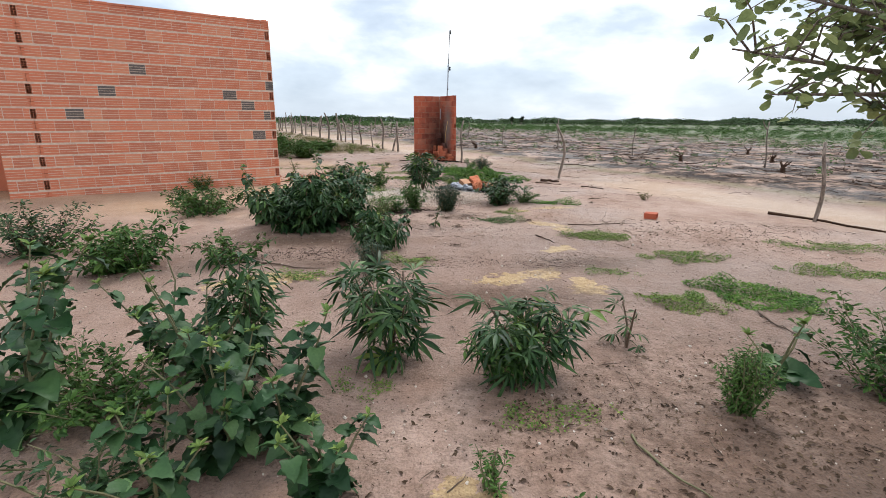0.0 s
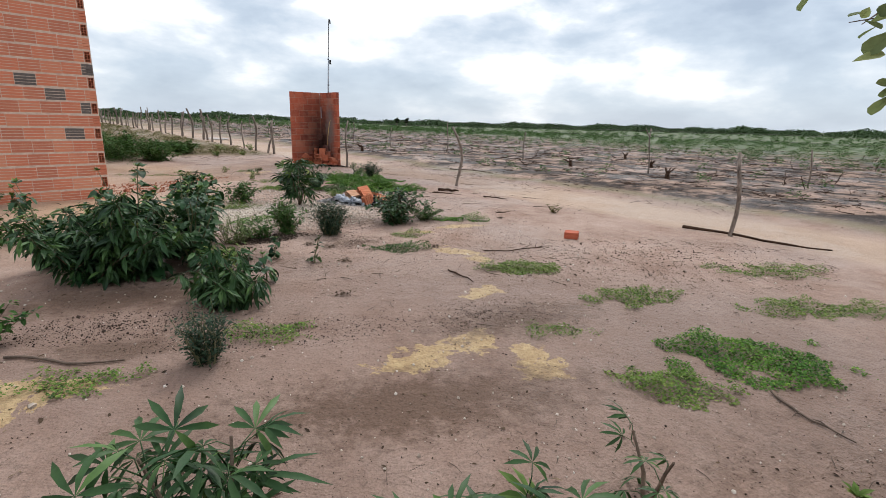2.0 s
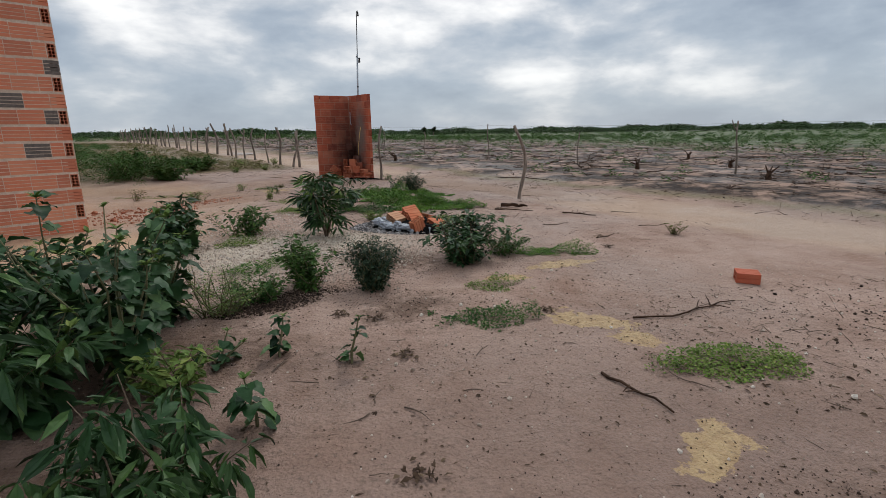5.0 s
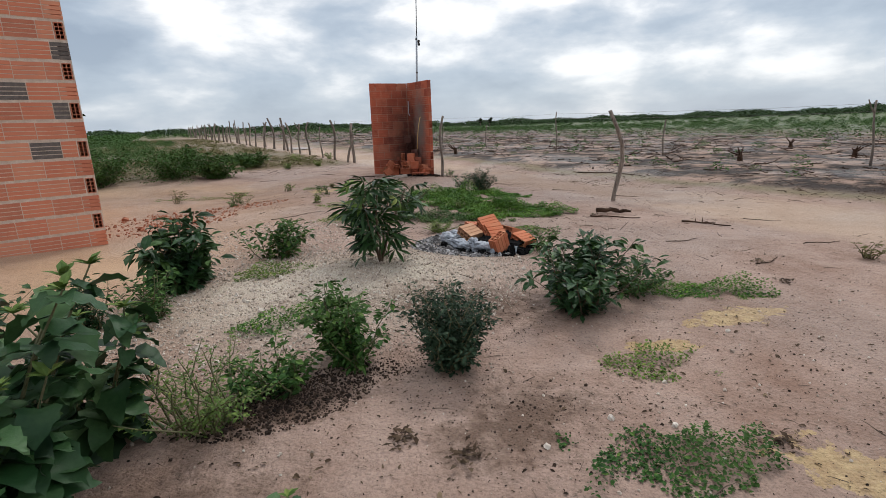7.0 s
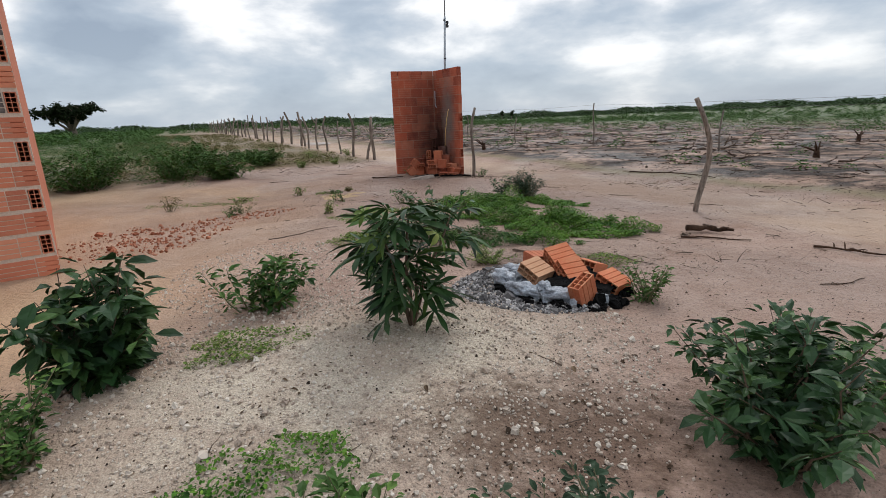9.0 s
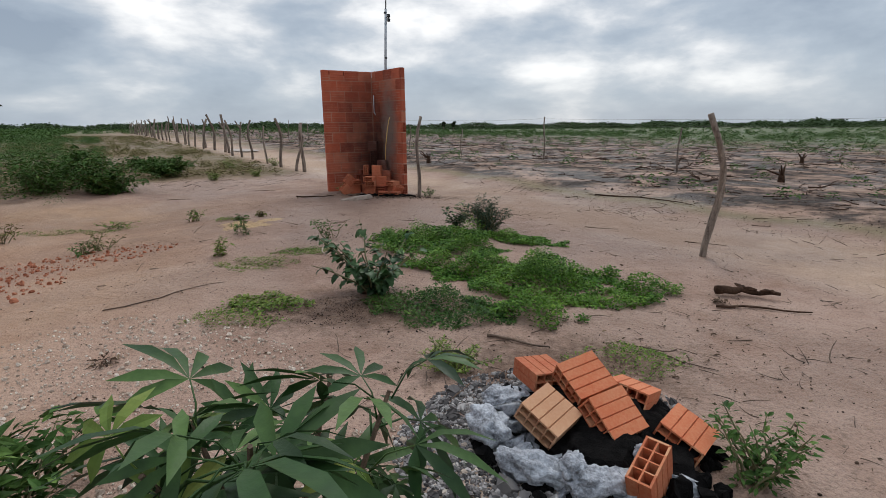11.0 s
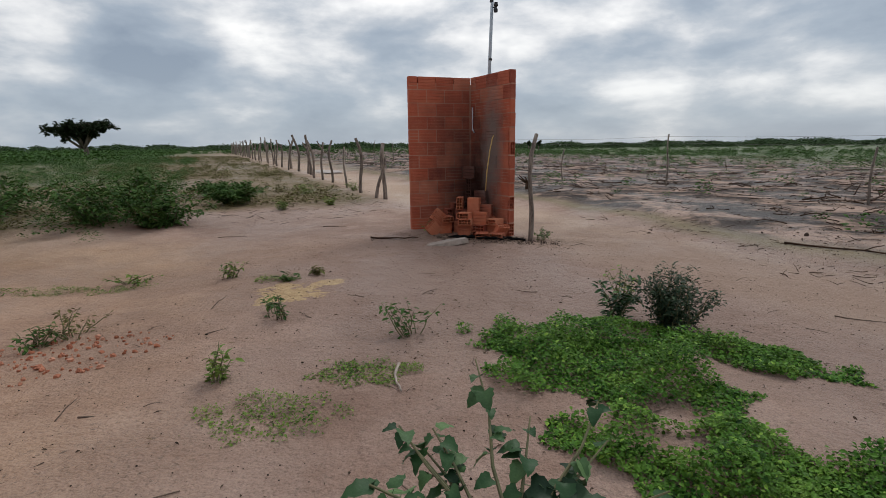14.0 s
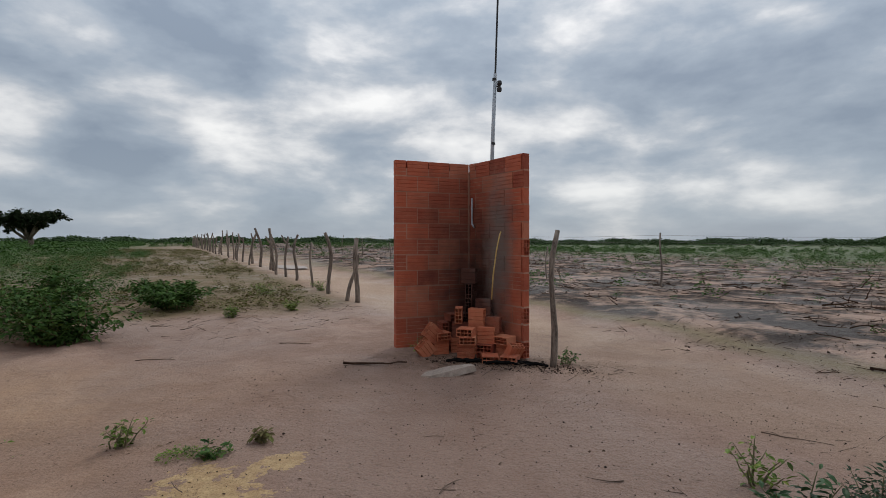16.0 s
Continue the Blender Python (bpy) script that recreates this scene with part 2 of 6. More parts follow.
def scatter(g, tpls, p, d, roll, s, rg):
    """Lays copies of small templates at places p, along d, into one Geo."""
    p, d = np.asarray(p, float), np.asarray(d, float)
    if not len(p):
        return
    d = d / np.linalg.norm(d, axis=1, keepdims=True)
    x = np.cross(d, (0, 0, 1.0))
    x = x / np.maximum(np.linalg.norm(x, axis=1, keepdims=True), 1e-4)
    z = np.cross(x, d)
    roll, s = np.broadcast_to(roll, len(p))[:, None], np.broadcast_to(s, len(p))[:, None]
    x, z = (x * np.cos(roll) + z * np.sin(roll)) * s, (z * np.cos(roll) - x * np.sin(roll)) * s
    d = d * s
    pick = rg.randint(len(tpls), size=len(p))
    for k, (v, f) in enumerate(tpls):
        i = np.nonzero(pick == k)[0]
        v = np.asarray(v, float)
        out = p[i][:, None] + v[None, :, 0:1] * x[i][:, None] + v[None, :, 1:2] * d[i][:, None] + v[None, :, 2:3] * z[i][:, None]
        base = g.n + np.arange(len(i)) * len(v)
        for face in f:
            g.f.extend((base[:, None] + np.array(face)[None]).tolist())
        g.v.append(out.reshape(-1, 3))
        g.n += len(i) * len(v)


def thing(name, x, y, z=0.0, rz=0.0, label="", category="", group="", kind=""):
    ob = new(name)
    ob.empty_display_size = 0.1
    ob.matrix_basis = pose(x, y, z, 0, 0, rz)
    return tagged(ob, label, category, group, kind)


def part(name, geo, mat, parent=None, label="", smooth=False, m=None):
    ob = new(name, geo if isinstance(geo, bpy.types.Mesh) else geo.mesh(name, mat, smooth))
    ob.parent = parent
    if m is not None:
        ob.matrix_basis = m
    return tagged(ob, label)


def solo(name, geo, mat, label, category, group="", kind="", smooth=False, m=None):
    ob = part(name, geo, mat, None, label, smooth, m)
    return tagged(ob, "", category, group, kind)


def tube(pts, rad, sides=5):
    """A tapered, bent round bar through pts."""
    pts = [Vector(p) for p in pts]
    v, f = [], []
    for i, p in enumerate(pts):
        d = (pts[min(i + 1, len(pts) - 1)] - pts[max(i - 1, 0)]).normalized()
        a = d.orthogonal().normalized() if i == 0 else (a - d * a.dot(d)).normalized()
        b = d.cross(a)
        r = rad[i] if isinstance(rad, (list, tuple)) else rad
        for k in range(sides):
            t = 2 * math.pi * k / sides
            v.append(p + (a * math.cos(t) + b * math.sin(t)) * r)
    for i in range(len(pts) - 1):
        for k in range(sides):
            q = (k + 1) % sides
            f.append((i * sides + k, i * sides + q, (i + 1) * sides + q, (i + 1) * sides + k))
    f.append(tuple(range(sides))[::-1])
    f.append(tuple((len(pts) - 1) * sides + k for k in range(sides)))
    return [tuple(p) for p in v], f


def basis(p, d, roll=0.0, s=1.0):
    """A pose at p whose y axis runs along d; z leans upward."""
    d = Vector(d).normalized()
    x = d.cross(Vector((0, 0, 1)))
    x = Vector((1, 0, 0)) if x.length < 1e-4 else x.normalized()
    z = x.cross(d)
    m = Matrix((x, d, z)).transposed().to_4x4() @ Matrix.Rotation(roll, 4, "Y") @ Matrix.Scale(s, 4)
    m.translation = p
    return m


def lobe(L, W, ang, droop, fold=0.25, at=(0, 0)):
    """One lance-shaped blade of a leaf, bent down along its length."""
    ca, sa = math.cos(ang), math.sin(ang)
    v = []
    for s, wd in ((0, 0), (0.35, 0.8), (0.68, 1.0), (1, 0)):
        for side in ((0,) if wd == 0 else (-1, 0, 1)):
            x, y = side * W * wd * 0.5, s * L
            z = -droop * L * s * s + abs(side) * fold * W * 0.5
            v.append((at[0] + x * ca + y * sa, at[1] - x * sa + y * ca, z))
    return v, [(0, 2, 1), (0, 3, 2), (1, 2, 5, 4), (2, 3, 6, 5), (4, 5, 7), (5, 6, 7)]


def palm_leaf(rng, L=0.15, n=6, W=0.030, droop=0.55, stalk=0.13):
    """Cassava leaf: long narrow fingers round the end of a stalk."""
    g = Geo()
    for i in range(n):
        a = radians(-105 + 210 * i / (n - 1)) + rng.uniform(-0.1, 0.1)
        k = L * (1.0 - 0.35 * abs(a) / 1.9) * rng.uniform(0.85, 1.1)
        g.add(*[(lambda q: (np.array(q[0]) + (0, stalk, 0), q[1]))(lobe(k, W, a, droop * rng.uniform(0.7, 1.4)))][0])
    g.add(*tube([(0, 0, -0.02), (0, stalk * 0.5, 0.012), (0, stalk, 0)], [0.003, 0.0025, 0.002], 3))
    return g


def jagged_leaf(rng, L=0.16, W=0.12, stalk=0.03):
    """Broad leaf with five pointed lobes and a sunken rib."""
    half = [(0.0, 0.10), (0.32, 0.03), (0.50, 0.20), (0.43, 0.33), (0.46, 0.49), (0.32, 0.61), (0.25, 0.78), (0.10, 0.89), (0.0, 1.0)]
    v, f = [], []
    mid = [(0, 0.10), (0, 0.22), (0, 0.33), (0, 0.46), (0, 0.60), (0, 0.74), (0, 0.86), (0, 1.0)]
    for x, y in mid:
        v.append((0, stalk + y * L, -0.42 * L * y * y))
    for side in (-1, 1):
        ids = []
        for x, y in half[1:-1]:
            ids.append(len(v))
            v.append((side * x * W, stalk + y * L * rng.uniform(0.95, 1.05), 0.30 * abs(x) * W - 0.42 * L * y * y + rng.uniform(-.011, .009)))
        m = [(0, ids[0], 1), (1, ids[0], ids[1]), (1, ids[1], 2), (2, ids[1], ids[2]), (2, ids[2], 3), (3, ids[2], ids[3]), (3, ids[3], 4), (4, ids[3], ids[4]), (4, ids[4], 5), (5, ids[4], ids[5]), (5, ids[5], 6), (6, ids[5], ids[6]), (6, ids[6], 7)]
        f += [t if side > 0 else t[::-1] for t in m]
    g = Geo()
    g.add(v, f)
    g.add(*tube([(0, 0, 0), (0, stalk + 0.1 * L, 0)], 0.0025, 3))
    return g


def oval(L, W, curl=0.25):
    """Small oval leaf with a folded rib: ten corners."""
    v = [(0, 0, 0), (-W * .38, L * .3, .1 * W), (0, L * .32, -.06 * L), (W * .38, L * .3, .1 * W), (-W * .45, L * .62, .1 * W - curl * L * .3), (0, L * .64, -curl * L * .38), (W * .45, L * .62, .1 * W - curl * L * .3), (0, L, -curl * L)]
    return v, [(0, 2, 1), (0, 3, 2), (1, 2, 5, 4), (2, 3, 6, 5), (4, 5, 7), (5, 6, 7)]


def chip(L, W):
    """Tiny leaf: a bent diamond."""
    return [(0, 0, 0), (-W * .5, L * .5, W * .15), (W * .5, L * .5, W * .15), (0, L, -L * .15)], [(0, 2, 1), (1, 2, 3)]


def stone_tpl(rng):
    v = []
    for z, r in ((-0.5, 0.6), (0.15, 1.0), (0.6, 0.55)):
        for k in range(5):
            a = k * 1.2566 + rng.uniform(-.3, .3) + z
            v.append((math.cos(a) * r * rng.uniform(.7, 1.1), math.sin(a) * r * rng.uniform(.7, 1.1), z * rng.uniform(.8, 1.1)))
    f = [tuple(range(4, -1, -1)), tuple(range(10, 15))]
    for i in range(2):
        for k in range(5):
            f.append((i * 5 + k, i * 5 + (k + 1) % 5, i * 5 + 5 + (k + 1) % 5, i * 5 + 5 + k))
    return v, f


# ---- ground ----
FENCE = Vector((0.62, 19.4))
ALONG, ACROSS = Vector((-0.451, 0.8925)), Vector((0.8925, 0.451))


def smooth(e0, e1, x):
    t = np.clip((x - e0) / (e1 - e0), 0, 1)
    return t * t * (3 - 2 * t)


def wave(x, y, s, seed):
    """Soft unevenness from a few crossing waves."""
    r = np.random.RandomState(seed)
    z = 0
    for i in range(7):
        a, k, p = r.uniform(0, 6.28), s * r.uniform(0.6, 1.9), r.uniform(0, 6.28)
        z = z + np.sin((x * np.cos(a) + y * np.sin(a)) * k + p + 1.3 * np.sin((x * np.sin(a) - y * np.cos(a)) * k * .7)) / 7
    return z


def blob(x, y, cx, cy, rx, ry, rot=0.0):
    c, s = math.cos(radians(rot)), math.sin(radians(rot))
    u, v = (x - cx) * c + (y - cy) * s, -(x - cx) * s + (y - cy) * c
    return np.sqrt((u / rx) ** 2 + (v / ry) ** 2)


def across(x, y):
    return (x - FENCE.x) * ACROSS.x + (y - FENCE.y) * ACROSS.y


def mound(x, y):
    """The low heap of sand and stone that the bushes stand on."""
    return 1 - smooth(0.35, 1.15, blob(x, y, -0.75, 10.0, 1.75, 1.15, 35) + 0.12 * wave(x, y, 2.2, 5))


def height(x, y):
    x, y = np.asarray(x, float), np.asarray(y, float)
    q = across(x, y)
    z = -0.18 * smooth(-1.8, -4.2, x) * smooth(2.0, 7.0, y) * (1 - smooth(17, 24, y)) - 0.05 * smooth(15, 18.5, y)
    z = z + 0.06 * mound(x, y) - 0.05 * smooth(-0.3, 0.8, q) * (1 - smooth(2.2, 3.4, q)) + 0.16 * smooth(2.6, 4.8, q)
    z = z + 0.018 * wave(x, y, 1.6, 1) + 0.007 * wave(x, y, 6.0, 2) + 0.004 * wave(x, y, 17.0, 3)
    z = z - 0.0227 * 30 * np.tanh(x / 30) + 0.0026 * 40 * np.tanh(y / 40)
    z = z + smooth(3.5, 8, q) * (0.05 * wave(x, y, 1.1, 8) + 0.03 * wave(x, y, 3.5, 9))
    return z


def gz(x, y):
    return float(height(x, y))


def steps(a, b, fine, far, grow=1.16):
    c = list(np.arange(a, b + 1e-6, fine))
    d = fine
    while c[-1] < far:
        d *= grow
        c.append(c[-1] + d)
    d = fine
    while c[0] > -far:
        d *= grow
        c.insert(0, c[0] - d)
    return np.array(c)


gx, gy = steps(-7.5, 9.5, 0.08, 2600), steps(-1.0, 26.0, 0.08, 2600)
X, Y = np.meshgrid(gx, gy)
Z = height(X, Y)
nx, ny = len(gx), len(gy)
ground_mesh = bpy.data.meshes.new("ground")
idx = np.arange(nx * ny).reshape(ny, nx)
quads = np.stack([idx[:-1, :-1], idx[:-1, 1:], idx[1:, 1:], idx[1:, :-1]], -1).reshape(-1, 4)
ground_mesh.from_pydata(np.stack([X, Y, Z], -1).reshape(-1, 3), [], quads)
ground_mesh.polygons.foreach_set("use_smooth", np.ones(len(quads), bool))
Q = across(X, Y)
P = (X - FENCE.x) * ALONG.x + (Y - FENCE.y) * ALONG.y
YELLOW = [(0.62, 4.72, 0.42, 0.22, 10), (1.08, 4.98, 0.3, 0.2, 40), (1.42, 4.62, 0.28, 0.3, 0), (1.55, 7.55, 0.5, 0.2, -35), (1.7, 7.2, 0.25, 0.2, 0), (2.0, 9.1, 0.6, 0.2, 20),
          (1.3, 8.7, 0.25, 0.12, 0), (1.45, 6.0, 0.35, 0.2, 30), (-2.0, 16.5, 0.35, 0.5, 20), (-1.68, 16.85, 0.16, 0.22, 0), (-1.7, 4.5, 0.6, 0.3, 20), (0.2, 1.75, 0.25, 0.15, 0)]
yel = np.zeros_like(X)
for a in YELLOW:
    yel = np.maximum(yel, 1 - blob(X, Y, *a) * 0.5)
# dark soil patches; the ones near (2.2, 1.7) also paint in the tree's shade
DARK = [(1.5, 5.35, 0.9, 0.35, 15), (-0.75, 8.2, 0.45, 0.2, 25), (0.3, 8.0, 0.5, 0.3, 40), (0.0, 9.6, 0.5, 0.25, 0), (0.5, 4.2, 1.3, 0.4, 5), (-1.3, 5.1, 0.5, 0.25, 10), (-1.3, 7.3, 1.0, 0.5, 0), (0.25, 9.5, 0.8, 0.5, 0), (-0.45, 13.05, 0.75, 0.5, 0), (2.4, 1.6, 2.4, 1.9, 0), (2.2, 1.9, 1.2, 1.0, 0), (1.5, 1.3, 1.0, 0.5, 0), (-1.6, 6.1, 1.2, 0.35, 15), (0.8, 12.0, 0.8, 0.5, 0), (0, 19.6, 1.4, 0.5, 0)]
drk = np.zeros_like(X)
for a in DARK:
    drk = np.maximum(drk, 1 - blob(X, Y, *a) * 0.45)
wet = np.zeros_like(X)
for a in [(0.8, 5.0, 3.3, 1.6, 0), (-1.2, 5.5, 2.6, 1.2, 0), (0.4, 17.8, 4.6, 2.9, 0), (3.0, 15.8, 2.2, 1.6, 0)]:
    wet = np.maximum(wet, 1 - blob(X, Y, *a) * 0.5)
far_green = np.maximum(smooth(24, 60, Q - 0.1 * P + 6 * wave(X, Y, 0.09, 12)), smooth(-5.5, -10, Q + 3.5 * wave(X, Y, 0.45, 13)) * smooth(14, 22, Y) * (0.6 + 0.4 * smooth(30, 60, Y)))
dry = smooth(-0.3, 1.2, Y - 21.0 - 0.85 * (X + 6) + 0.8 * wave(X, Y, 1.1, 17)) * smooth(0.2, -0.8, Q + 0.3 * wave(X, Y, 0.8, 18)) * smooth(17, 20, Y)
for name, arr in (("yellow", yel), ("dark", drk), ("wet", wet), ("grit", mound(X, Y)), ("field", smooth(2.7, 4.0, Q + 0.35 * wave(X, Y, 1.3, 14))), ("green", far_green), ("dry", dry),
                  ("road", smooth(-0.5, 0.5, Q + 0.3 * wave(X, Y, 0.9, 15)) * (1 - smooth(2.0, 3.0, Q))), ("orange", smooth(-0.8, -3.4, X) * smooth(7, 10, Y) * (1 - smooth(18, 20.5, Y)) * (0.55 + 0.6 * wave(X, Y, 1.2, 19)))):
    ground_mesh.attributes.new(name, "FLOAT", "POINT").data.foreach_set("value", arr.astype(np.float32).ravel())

m_ground, n, b = material("wet_sandy_earth", 0.8, 0.16)
pos = n.add("ShaderNodeNewGeometry").outputs["Position"]
n1, n2, n3 = n.noise(pos, 0.8, 6.0, 0.6), n.noise(pos, 3.1, 7.0, 0.62, 0.3), n.noise(pos, 70.0, 4.0, 0.6)
col = n.mix(n.ramp(n1, [(0.36, 0.0), (0.62, 1.0)]), (0.255, 0.148, 0.106), (0.375, 0.247, 0.192))
col = n.mix(n.ramp(n2, [(0.40, 0.0), (0.68, 0.6)]), col, (0.45, 0.312, 0.250))
damp = n.ramp(n.noise(pos, 0.33, 5.0, 0.6, 0.3), [(0.42, 1.0), (0.56, 0.0)])
col = n.mix(n.math("MULTIPLY", damp, 0.38), col, (0.215, 0.135, 0.098))
col = n.mix(n.math("MULTIPLY", n.attr("orange"), 0.8), col, (0.56, 0.345, 0.20))
col = n.mix(n.math("MULTIPLY", n.attr("road"), 0.55), col, (0.47, 0.325, 0.225))
grit = n.math("MULTIPLY", n.attr("grit"), n.ramp(n2, [(0.3, 0.45), (0.6, 1.0)]))
col = n.mix(grit, col, n.mix(n.ramp(n.noise(pos, 130.0, 3.0), [(0.35, 0.0), (0.65, 1.0)]), (0.37, 0.29, 0.22), (0.64, 0.53, 0.415)))
yy = n.ramp(n.math("ADD", n.math("MULTIPLY", n.attr("yellow"), 0.5), n.math("MULTIPLY", n.noise(pos, 4.2, 9.0, 0.70, 0.3), 0.85)), [(0.745, 0.0), (0.76, 0.9)])
wetness = n.ramp(n.math("ADD", n.math("MULTIPLY", n.attr("wet"), 0.6), n.math("MULTIPLY", n.noise(pos, 1.3, 7.0, 0.65, 0.4), 0.7)), [(0.42, 0.0), (0.72, 1.0)])
col = n.mix(n.math("MULTIPLY", wetness, 0.60), col, n.mix(n2, (0.165, 0.098, 0.072), (0.235, 0.150, 0.118)))
col = n.mix(yy, col, n.mix(n.ramp(n.noise(pos, 14.0, 6.0, 0.7), [(0.40, 0.0), (0.62, 1.0)]), (0.37, 0.235, 0.118), (0.49, 0.335, 0.17)))
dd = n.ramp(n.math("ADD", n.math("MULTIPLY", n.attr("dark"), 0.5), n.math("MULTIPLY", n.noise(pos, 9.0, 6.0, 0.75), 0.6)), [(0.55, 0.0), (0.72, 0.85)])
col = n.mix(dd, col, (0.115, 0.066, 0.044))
fieldcol = n.mix(n.ramp(n.math("ADD", n.math("MULTIPLY", n.noise(pos, 0.65, 8.0, 0.72, 0.5), 0.75), n.math("MULTIPLY", n2, 0.25)), [(0.47, 0.0), (0.58, 1.0)]), (0.030, 0.018, 0.013), (0.33, 0.21, 0.155))
col = n.mix(n.attr("field"), col, fieldcol)
verge = n.ramp(n.attr("field"), [(0.0, 0.0), (0.45, 0.8), (0.9, 0.0)])
col = n.mix(verge, col, (0.20, 0.155, 0.085))
col = n.mix(n.math("MULTIPLY", n.attr("dry"), n.ramp(n.noise(pos, 2.2, 6.0, 0.7), [(0.42, 1.0), (0.66, 0.5)])), col, (0.16, 0.115, 0.058))
col = n.mix(n.math("MULTIPLY", n.attr("green"), n.ramp(n.noise(pos, 0.5, 5.0), [(0.3, 0.65), (0.6, 1.0)])), col, (0.075, 0.105, 0.035))
speck = n.math("ADD", n.math("MULTIPLY", n3, 0.6), n.math("MULTIPLY", n.noise(pos, 240.0, 3.0, 0.7), 0.4))
col = n.mix(1.0, col, n.ramp(speck, [(0.33, 0.58), (0.47, 1.0), (0.66, 1.2)]), "MULTIPLY")
crumb = n.math("MULTIPLY", n.ramp(n.noise(pos, 26.0, 6.0, 0.72), [(0.58, 0.0), (0.66, 0.85)]), n.ramp(n.noise(pos, 1.1, 5.0, 0.6), [(0.42, 0.1), (0.60, 1.0)]))
col = n.mix(crumb, col, (0.13, 0.09, 0.065))
col = n.mix(1.0, col, (0.965, 1.0, 1.005), "MULTIPLY")
n.t.links.new(col, b.inputs["Base Color"])
n.t.links.new(n.mix(damp, (0.85, 0.85, 0.85), (0.5, 0.5, 0.5)), b.inputs["Roughness"])
hgt = n.math("ADD", n.math("MULTIPLY", n2, 0.6), n.math("ADD", n.math("MULTIPLY", n3, 0.12), n.math("MULTIPLY", n.noise(pos, 22.0, 4.0, 0.7), 0.35)))
bump(n, b, hgt, 1.0, 0.075)
ground_mesh.materials.append(m_ground)
tagged(new("ground", ground_mesh), "damp pinkish sandy earth with yellow patches and tracks", "ground", "", "structure")


# ---- bricks ----
def ribbed(L=0.29, H=0.19, D=0.09, g=0.009):
    """A wall brick with three grooves along its face."""
    prof = []
    for i in range(4):
        z0, z1 = H * i / 4, H * (i + 1) / 4
        prof += [(0, z0 + (0.0055 if i else 0)), (0, z1 - (0.0055 if i < 3 else 0))]
        if i < 3:
            prof.append((g, z1))
    prof += [(D, H), (D, 0)]
    k = len(prof)
    v = [(0, y, z) for y, z in prof] + [(L, y, z) for y, z in prof]
    f = [(i, (i + 1) % k, k + (i + 1) % k, k + i) for i in range(k) if i != k - 2]
    f += [tuple(range(k))[::-1], tuple(range(k, 2 * k))]
    return v, [q[::-1] for q in f]


def end_face(D=0.09, H=0.19, deep=0.07):
    """The end of a hollow brick: eight square holes behind a thin web. Faces -x."""
    ys = [0, 0.008, 0.042, 0.048, 0.082, D]
    zs = [0, 0.008, 0.0485, 0.0535, 0.0925, 0.0975, 0.1365, 0.1415, 0.182, H]
    v, f = [], []

    def quad(*p):
        f.append(tuple(range(len(v), len(v) + 4)))
        v.extend(p)

    for i in range(5):
        for j in range(9):
            a, b2, c, d = ys[i], ys[i + 1], zs[j], zs[j + 1]
            if i % 2 and j % 2:
                quad((deep, a, c), (deep, a, d), (deep, b2, d), (deep, b2, c))
                for (p, q), (r, s) in (((a, c), (b2, c)), ((b2, c), (b2, d)), ((b2, d), (a, d)), ((a, d), (a, c))):
                    quad((0, p, q), (deep, p, q), (deep, r, s), (0, r, s))
            else:
                quad((0, a, c), (0, a, d), (0, b2, d), (0, b2, c))
    return v, f


def hollow_brick(L=0.20, D=0.09, H=0.19):
    """A loose brick: open at both ends, grooved along the four sides."""
    g = Geo()
    e = end_face(D, H, 0.094)
    g.add(*e)
    g.add([(L - x, y, z) for x, y, z in e[0]], [q[::-1] for q in e[1]])
    ring = []
    for (y0, z0), (y1, z1), m in (((0, 0), (0, H), 4), ((0, H), (D, H), 2), ((D, H), (D, 0), 4), ((D, 0), (0, 0), 2)):
        nx_, nz_ = (z1 - z0), -(y1 - y0)
        ln = math.hypot(nx_, nz_)
        for i in range(m):
            t0, t1 = i / m, (i + 1) / m
            for t, dep in ((t0 + (0.02 if i else 0), 0), (t1 - 0.02, 0), (t1, 0.007 if i < m - 1 else None)):
                if dep is not None:
                    ring.append((y0 + (y1 - y0) * t + nx_ / ln * dep, z0 + (z1 - z0) * t + nz_ / ln * dep))
    k = len(ring)
    g.add([(x, y, z) for x in (0, L) for y, z in ring], [(i, k + i, k + (i + 1) % k, (i + 1) % k) for i in range(k)])
    return g


def box(x0, y0, z0, x1, y1, z1):
    v = [(x, y, z) for z in (z0, z1) for x, y in ((x0, y0), (x1, y0), (x1, y1), (x0, y1))]
    return v, [(3, 2, 1, 0), (4, 5, 6, 7), (0, 1, 5, 4), (1, 2, 6, 5), (2, 3, 7, 6), (3, 0, 4, 7)]


